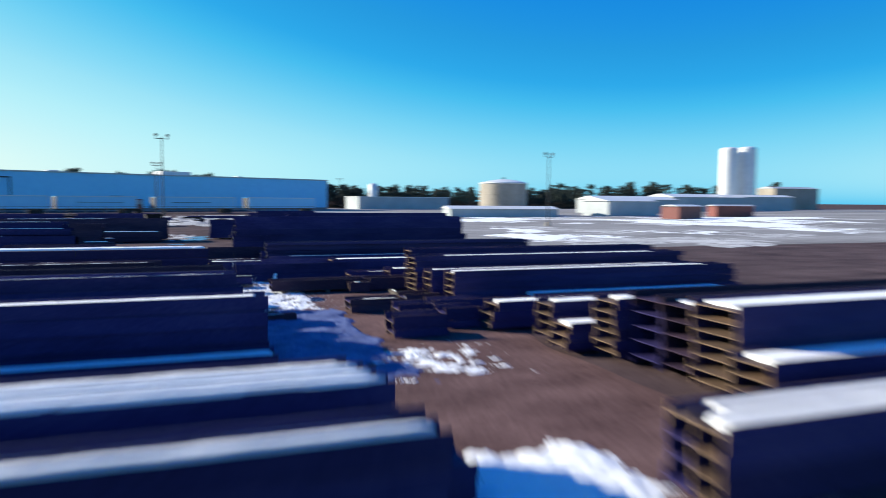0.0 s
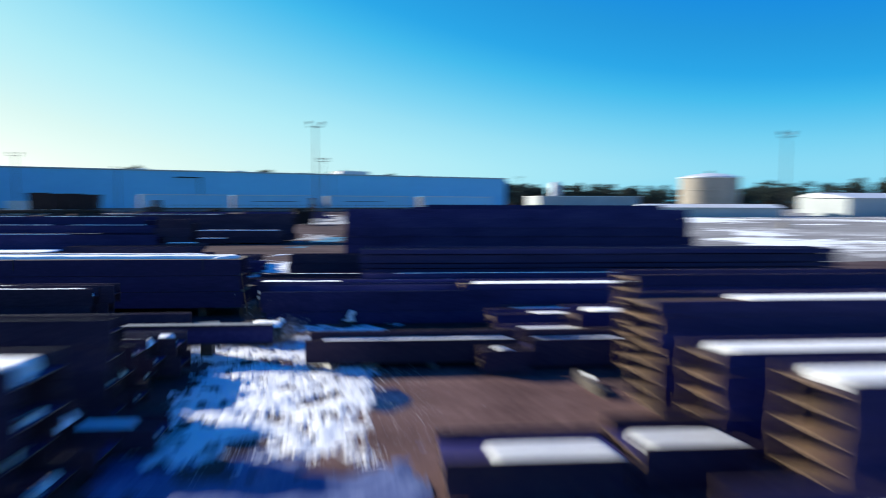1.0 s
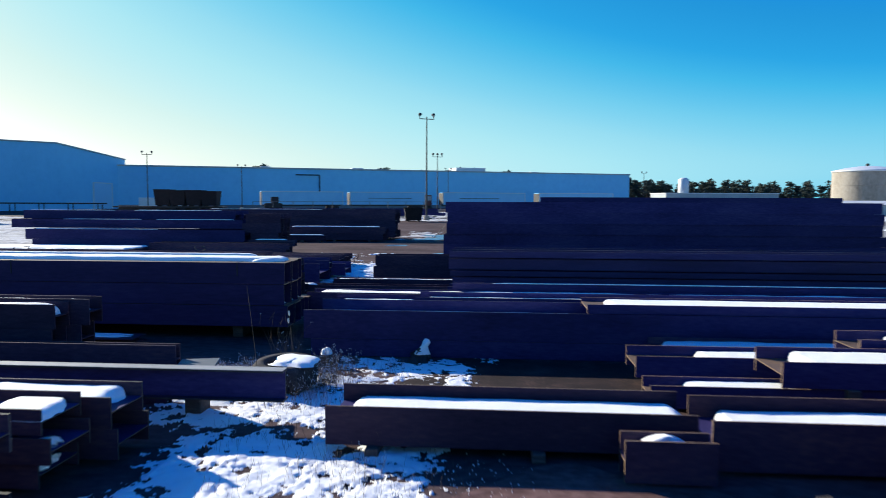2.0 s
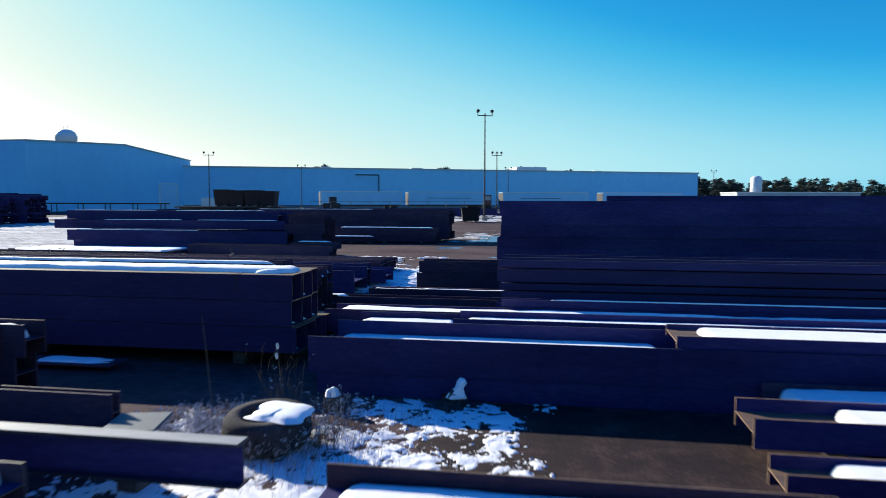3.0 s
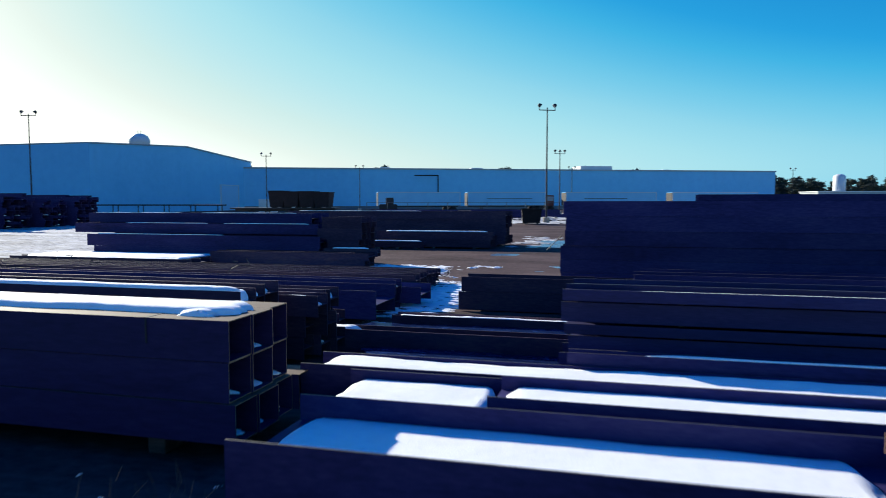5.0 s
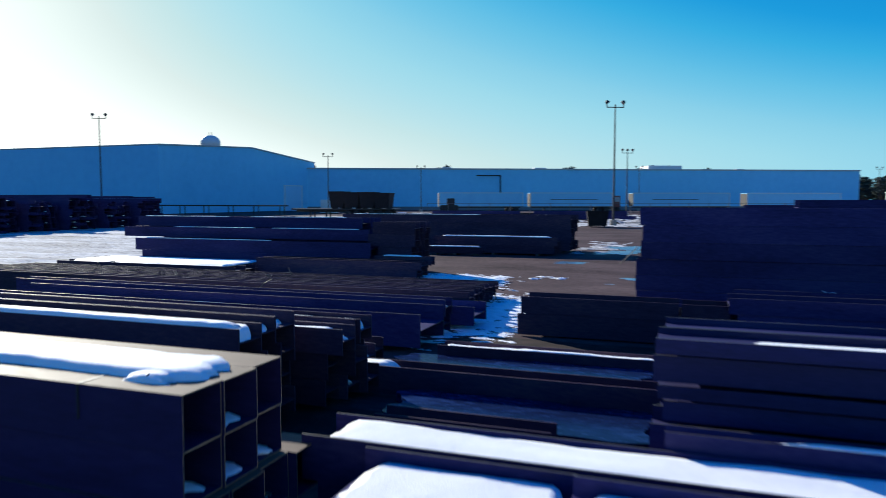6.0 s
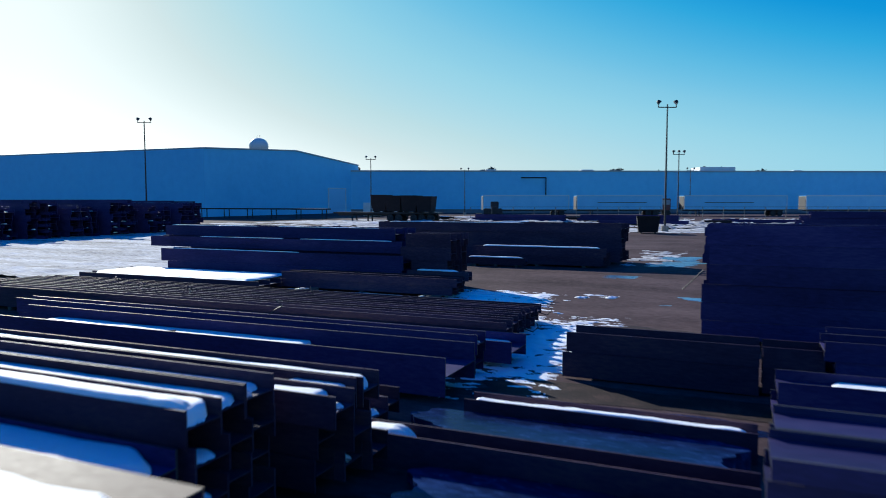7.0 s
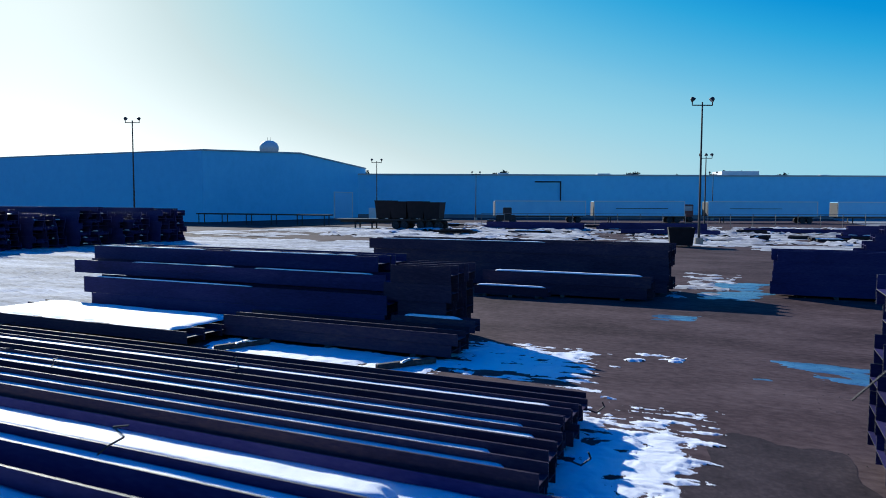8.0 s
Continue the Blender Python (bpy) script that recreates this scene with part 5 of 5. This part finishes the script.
def weeds(x, y, n, spread, h, seed, label, mat=DRY, heads=0.0):
    """A tuft of dry stems, forked, some with pale seed heads."""
    rnd = random.Random(seed)
    root = thing("dry_weeds", label, "weeds", "weeds along the aisle", at=pose(x, y, 0))
    bm, hb = bmesh.new(), bmesh.new()
    for _ in range(n):
        a, r = rnd.uniform(0, 6.283), spread * math.sqrt(rnd.random())
        p = Vector((r * math.cos(a), r * math.sin(a), 0))
        d = Vector((rnd.gauss(0, 0.22), rnd.gauss(0, 0.22), 1)).normalized()
        tall = h * rnd.uniform(0.35, 1.0)
        for s in range(3):
            q = p + d * tall / 3
            add_tube(bm, p, q, 0.0021 - 0.0005 * s, 0.0016 - 0.0005 * s, 3, False)
            if s and rnd.random() < 0.6:
                side = q + Vector((rnd.gauss(0, 0.3), rnd.gauss(0, 0.3), 0.6)) * tall * 0.3
                add_tube(bm, q, side, 0.002, 0.001, 3, False)
                if rnd.random() < heads:
                    for _ in range(3):
                        c = side + Vector((rnd.gauss(0, 0.012), rnd.gauss(0, 0.012), rnd.gauss(0, 0.012)))
                        w = rnd.uniform(0.004, 0.01)
                        v = [hb.verts.new(c + Vector(o) * w) for o in ((-1, -1, 0), (1, -1, 0.2), (0, 1, 0), (0, 0, 1.2))]
                        for f in ((0, 1, 2), (0, 1, 3), (1, 2, 3), (2, 0, 3)):
                            hb.faces.new([v[i] for i in f])
            p, d = q, (d + Vector((rnd.gauss(0, 0.15), rnd.gauss(0, 0.15), 0))).normalized()
    tagged(part("stems", bm, mat, root), kind="stuff")
    if len(hb.verts):
        tagged(part("seed_heads", hb, FROST, root, "pale frosted seed heads"), kind="stuff")
    else:
        hb.free()


FW = "dry brown weeds with frosted pale seed heads beside the tyre"
weeds(2.5, 34.2, 190, 0.4, 0.32, 1, FW, heads=0.95)
weeds(2.0, 33.88, 190, 0.4, 0.27, 11, FW, heads=0.95)
weeds(2.6, 33.75, 120, 0.35, 0.3, 12, FW, heads=0.9)
weeds(1.5, 34.0, 110, 0.3, 0.17, 13, FW, heads=0.9)
weeds(2.75, 34.75, 90, 0.3, 0.36, 2, FW, heads=0.9)
weeds(1.6, 34.6, 60, 0.35, 0.28, 3, FW, heads=0.4)
weeds(1.85, 35.2, 46, 0.26, 0.78, 4, "tall dry branching weeds in front of the steel", heads=0.15)
for k in range(16):
    weeds(0.75 + 0.3 * (k % 4) + 0.1 * math.sin(3.7 * k), 33.55 + 0.42 * (k // 4) + 0.12 * math.sin(5.1 * k), 130, 0.24, 0.12 + 0.02 * (k % 3), 90 + k, "low matted dry weeds with frosted tips", heads=0.7)
snow_field("snow_patch", 0.6, 2.0, 33.3, 35.2, 0.025, 0.03, 0.22, 19.0, "thin frosted snow among the weeds", scale=2.4, edge=0.25, lumps=0.015, rough=0.25)

def stalk(points, heads, label):
    """One tall thin stem, with frosted heads near its top."""
    root = thing("dry_stalk", label, "stalk", "weeds along the aisle", at=pose(*points[0]))
    base, bm = Vector(points[0]), bmesh.new()
    for a, b in zip(points, points[1:]):
        add_tube(bm, Vector(a) - base, Vector(b) - base, 0.0035, 0.0028, 5)
    part("stem", bm, DRY, root)
    for h in heads:
        bm = bmesh.new()
        bmesh.ops.create_icosphere(bm, subdivisions=2, radius=0.022)
        for v in bm.verts:
            v.co = Vector((v.co.x * 0.8, v.co.y * 0.8, v.co.z * 1.7)) * (1 + 0.5 * noise.noise(v.co * 60 + Vector((h, 0, 0)))) + Vector(points[-1]) - base - Vector((0.01 * (h > 0.05), 0, h))
        part("seed_head", bm, FROST, root, "pale frosted seed head")


stalk([(2.2, 32.86, 0.0), (2.2, 32.84, 0.6), (2.13, 32.88, 1.1), (2.06, 32.92, 1.57)], (), "tall thin bare dry stalk behind the single beam")
stalk([(2.2, 34.46, 0.0), (2.16, 34.44, 0.5), (2.13, 34.42, 0.98)], (0.0, 0.11), "tall thin dry stalk with two frosted heads behind the tyre")
weeds(3.1, 33.5, 60, 0.5, 0.28, 6, "short dry grass poking through the snow")
weeds(3.5, 33.0, 45, 0.6, 0.2, 7, "short dry grass poking through the snow")
weeds(2.6, 33.1, 70, 0.4, 0.3, 8, "short dry grass poking through the snow", heads=0.2)
weeds(3.4, 34.9, 40, 0.5, 0.25, 9, "short dry grass poking through the snow")
for k, (x, y) in enumerate(((2.6, 31.5), (3.2, 31.0), (3.9, 31.1), (2.9, 30.3), (3.6, 30.0), (4.2, 29.6), (3.0, 32.3), (2.4, 32.0), (4.4, 30.4), (3.0, 35.0))):
    weeds(x, y, 34, 0.45, 0.17 + 0.03 * (k % 3), 60 + k, "sparse dry grass poking through the snow", heads=0.1)
for k, (x, y) in enumerate(((2.2, 33.6), (2.7, 34.3), (2.5, 34.0), (2.9, 34.1), (1.6, 33.8))):
    weeds(x, y, 70, 0.28, 0.27, 80 + k, FW, heads=0.5)
weeds(4.2, 31.0, 50, 0.8, 0.18, 10, "short dry grass poking through the snow")

# the snow-capped stump by the long row
bm = bmesh.new()
add_lathe(bm, [(0.24, 0), (0.2, 0.06), (0.17, 0.12), (0.13, 0.18), (0.06, 0.22)], 18)
for v in bm.verts:
    v.co += Vector((noise.noise(v.co * 6), noise.noise(v.co * 6 + Vector((3, 1, 2))), 0.5 * noise.noise(v.co * 8))) * 0.12
single("tree_stump", bm, DARK, "ragged dark stump in front of the steel, capped with snow", "stump", at=pose(3.92, 35.72, 0))
bm = bmesh.new()
add_lathe(bm, [(0.12, 0), (0.11, 0.05), (0.075, 0.13), (0.07, 0.2), (0.045, 0.25)], 14)
for v in bm.verts:
    v.co += Vector((noise.noise(v.co * 7), noise.noise(v.co * 7 + Vector((3, 1, 2))), 0)) * 0.08 + Vector((0.3 * v.co.z, 0, 0))
single("snow_mound", bm, SNOW, "tall cap of snow on the stump", "snow", at=pose(3.96, 35.66, 0.14), smooth=True)

# old timber beside the rusty column
bm = bmesh.new()
add_box(bm, -0.07, 0.07, -0.5, 0.5, 0, 0.15)
bmesh.ops.subdivide_edges(bm, edges=bm.edges[:], cuts=3, use_grid_fill=True)
for v in bm.verts:
    v.co += Vector((noise.noise(v.co * 4), 0, noise.noise(v.co * 4 + Vector((7, 0, 0))))) * 0.05
    v.co.x *= 1.0 - 0.35 * max(0.0, v.co.y)
single("old_timber", bm, TIMBER, "old split squared timber lying on the gravel", "timber", at=pose(7.95, 29.95, 0.0, 0, 0, 4))
snow_strip(7.93, 8.05, 30.05, 30.4, 0.13, 0.05, 35.0, "thin snow along the old timber", 0.3, 0.1)


def wire(points, mat, label, r=0.006):
    """A bent piece of wire or rod through the points."""
    bm = bmesh.new()
    for a, b in zip(points, points[1:]):
        add_tube(bm, a, b, r, r, 5)
    return single("binding_wire", bm, mat, label, "wire", "loose wire")


# loose wire and rods about the stacks
wire([(7.1, 50.92, 0.76), (7.2, 50.83, 0.68), (7.38, 50.84, 0.7)], WHITE, "short bent end of pale strapping sticking out of the tall stack", 0.012)
wire([(14.3, 50.92, 0.72), (14.45, 50.83, 0.78), (14.7, 50.84, 0.7)], WHITE, "short bent end of pale strapping sticking out of the tall stack", 0.012)
wire([(2.72, 50.8, 1.2), (3.12, 50.9, 1.62)], DARK, "thin dark rod leaning against the tall stack", 0.012)
rw = random.Random(5)
for x, y, z in ((-4.6, 46.5, 0.84), (-7.6, 45.2, 0.5), (-6.9, 45.1, 0.5), (-6.2, 45.3, 0.5), (-9.5, 49.6, 0.6), (-12.0, 50.4, 0.58), (-6.8, 50.9, 0.56), (-14.5, 52.4, 0.5), (-15.0, 51.8, 0.5)):
    pts = [Vector((x, y, z))]
    for _ in range(4):
        pts.append(pts[-1] + Vector((rw.uniform(-0.16, 0.16), rw.uniform(-0.2, 0.2), rw.uniform(-0.04, 0.1))))
    wire(pts, DARK, "dark twisted tie wire on a bundle of steel", 0.012)
for x, y in ((-0.4, 50.0), (-0.7, 52.3)):
    wire([(x - 0.2, y, 0.3), (x + 0.12, y - 0.02, 0.22), (x + 0.25, y - 0.05, 0.34), (x + 0.22, y - 0.06, 0.42)], DARK, "dark wire curling out of the end of the bundle", 0.012)
for x, y, a in ((-9.6, 54.6, 25), (-5.1, 54.5, 35)):
    bm = bmesh.new()
    add_box(bm, -0.07, 0.07, -0.7, 0.7, 0, 0.12)
    bmesh.ops.bevel(bm, geom=bm.edges[:], offset=0.015, segments=1, affect="EDGES")
    single("timber_bearer", bm, TIMBER, "loose timber bearer lying in snow, snow on its top", "timber bearer", "bearers under the stacks", at=pose(x, y, 0.04, 0, 0, -a))
    snow_strip(x - 0.1, x + 0.1, y - 0.3, y + 0.3, 0.155, 0.05, x)


def loader(x, y):
    root = thing("wheel_loader", "small dark wheel loader parked by the factory", "loader", at=pose(x, y, grade(y), 0, 0, 20))
    bm = bmesh.new()
    add_box(bm, -1.6, 1.4, -0.8, 0.8, 0.7, 1.6)
    bmesh.ops.bevel(bm, geom=bm.edges[:], offset=0.12, segments=2, affect="EDGES")
    part("body", bm, DARK, root)
    bm = bmesh.new()
    add_box(bm, -0.5, 0.8, -0.65, 0.65, 1.6, 2.7)
    bmesh.ops.bevel(bm, geom=bm.edges[:], offset=0.08, segments=2, affect="EDGES")
    part("cab", bm, DARK, root)
    for wx in (-1.1, 1.0):
        for wy in (-1.0, 0.65):
            bm = bmesh.new()
            add_tube(bm, (wx, wy, 0.55), (wx, wy + 0.35, 0.55), 0.55, n=16)
            part("wheel", bm, RUBBER, root)
    bm = bmesh.new()
    add_box(bm, -2.9, -1.9, -1.0, 1.0, 0.15, 0.8)
    part("bucket", bm, DARK, root)


loader(-33.5, 142.0)
for x, y, w in ((-58.0, 142.5, 3.2), (-53.0, 144.0, 3.0)):
    root = thing("white_container", "small white container standing by the tall hall", "container", "white containers", at=pose(x, y, grade(y), 0, 0, 25))
    bm = bmesh.new()
    add_box(bm, 0, w, 0, 2.2, 0.15, 2.5)
    bmesh.ops.bevel(bm, geom=bm.edges[:], offset=0.05, segments=1, affect="EDGES")
    part("body", bm, WHITE, root)
    bm = bmesh.new()
    add_box(bm, 0.2, w - 0.2, 0.1, 2.1, 0, 0.15)
    part("base", bm, DARK, root)

rc = random.Random(44)
for k in range(16):
    x, y = rc.uniform(-38, 24), rc.uniform(104, 138)
    w, d, h = rc.uniform(1.5, 5.5), rc.uniform(0.6, 1.4), rc.uniform(0.25, 0.8)
    root = thing("scrap_pile", "low dark pile of scrap steel on the far yard", "scrap pile", "scrap on the far yard", at=pose(x, y, grade(y), 0, 0, rc.uniform(-12, 30)))
    for _ in range(rc.randrange(3, 7)):
        bm = bmesh.new()
        a, b = rc.uniform(-w / 2, -w / 4), rc.uniform(w / 4, w / 2)
        yy, zz = rc.uniform(-d / 2, d / 2), rc.uniform(0, 0.6) * h
        add_box(bm, a, b, yy, yy + 0.3, zz, zz + rc.uniform(0.12, 0.3))
        part("scrap_bar", bm, BIN, root)
    if k % 2:
        snow_strip(x - w / 3, x + w / 3, y - 0.2, y + 0.2, grade(y) + 0.75 * h, 0.1, k, "snow lying on a pile of scrap", 0.2)

# chain-link fence in front of the trailers
fence = thing("chain_link_fence", "grey chain-link fence with thin posts before the parked trailers", "fence")
for k in range(22):
    x, y = -34 + 2.9 * k, 133 + 1.35 * k
    bm = bmesh.new()
    add_tube(bm, (x, y, grade(y)), (x, y, grade(y) + 1.9), 0.04, n=6)
    part("post", bm, GALV, fence)
bm = bmesh.new()
add_tube(bm, (-34, 133, 2.25), (-34 + 2.9 * 21, 133 + 1.35 * 21, 2.25), 0.03, n=6)
part("top_rail", bm, GALV, fence)
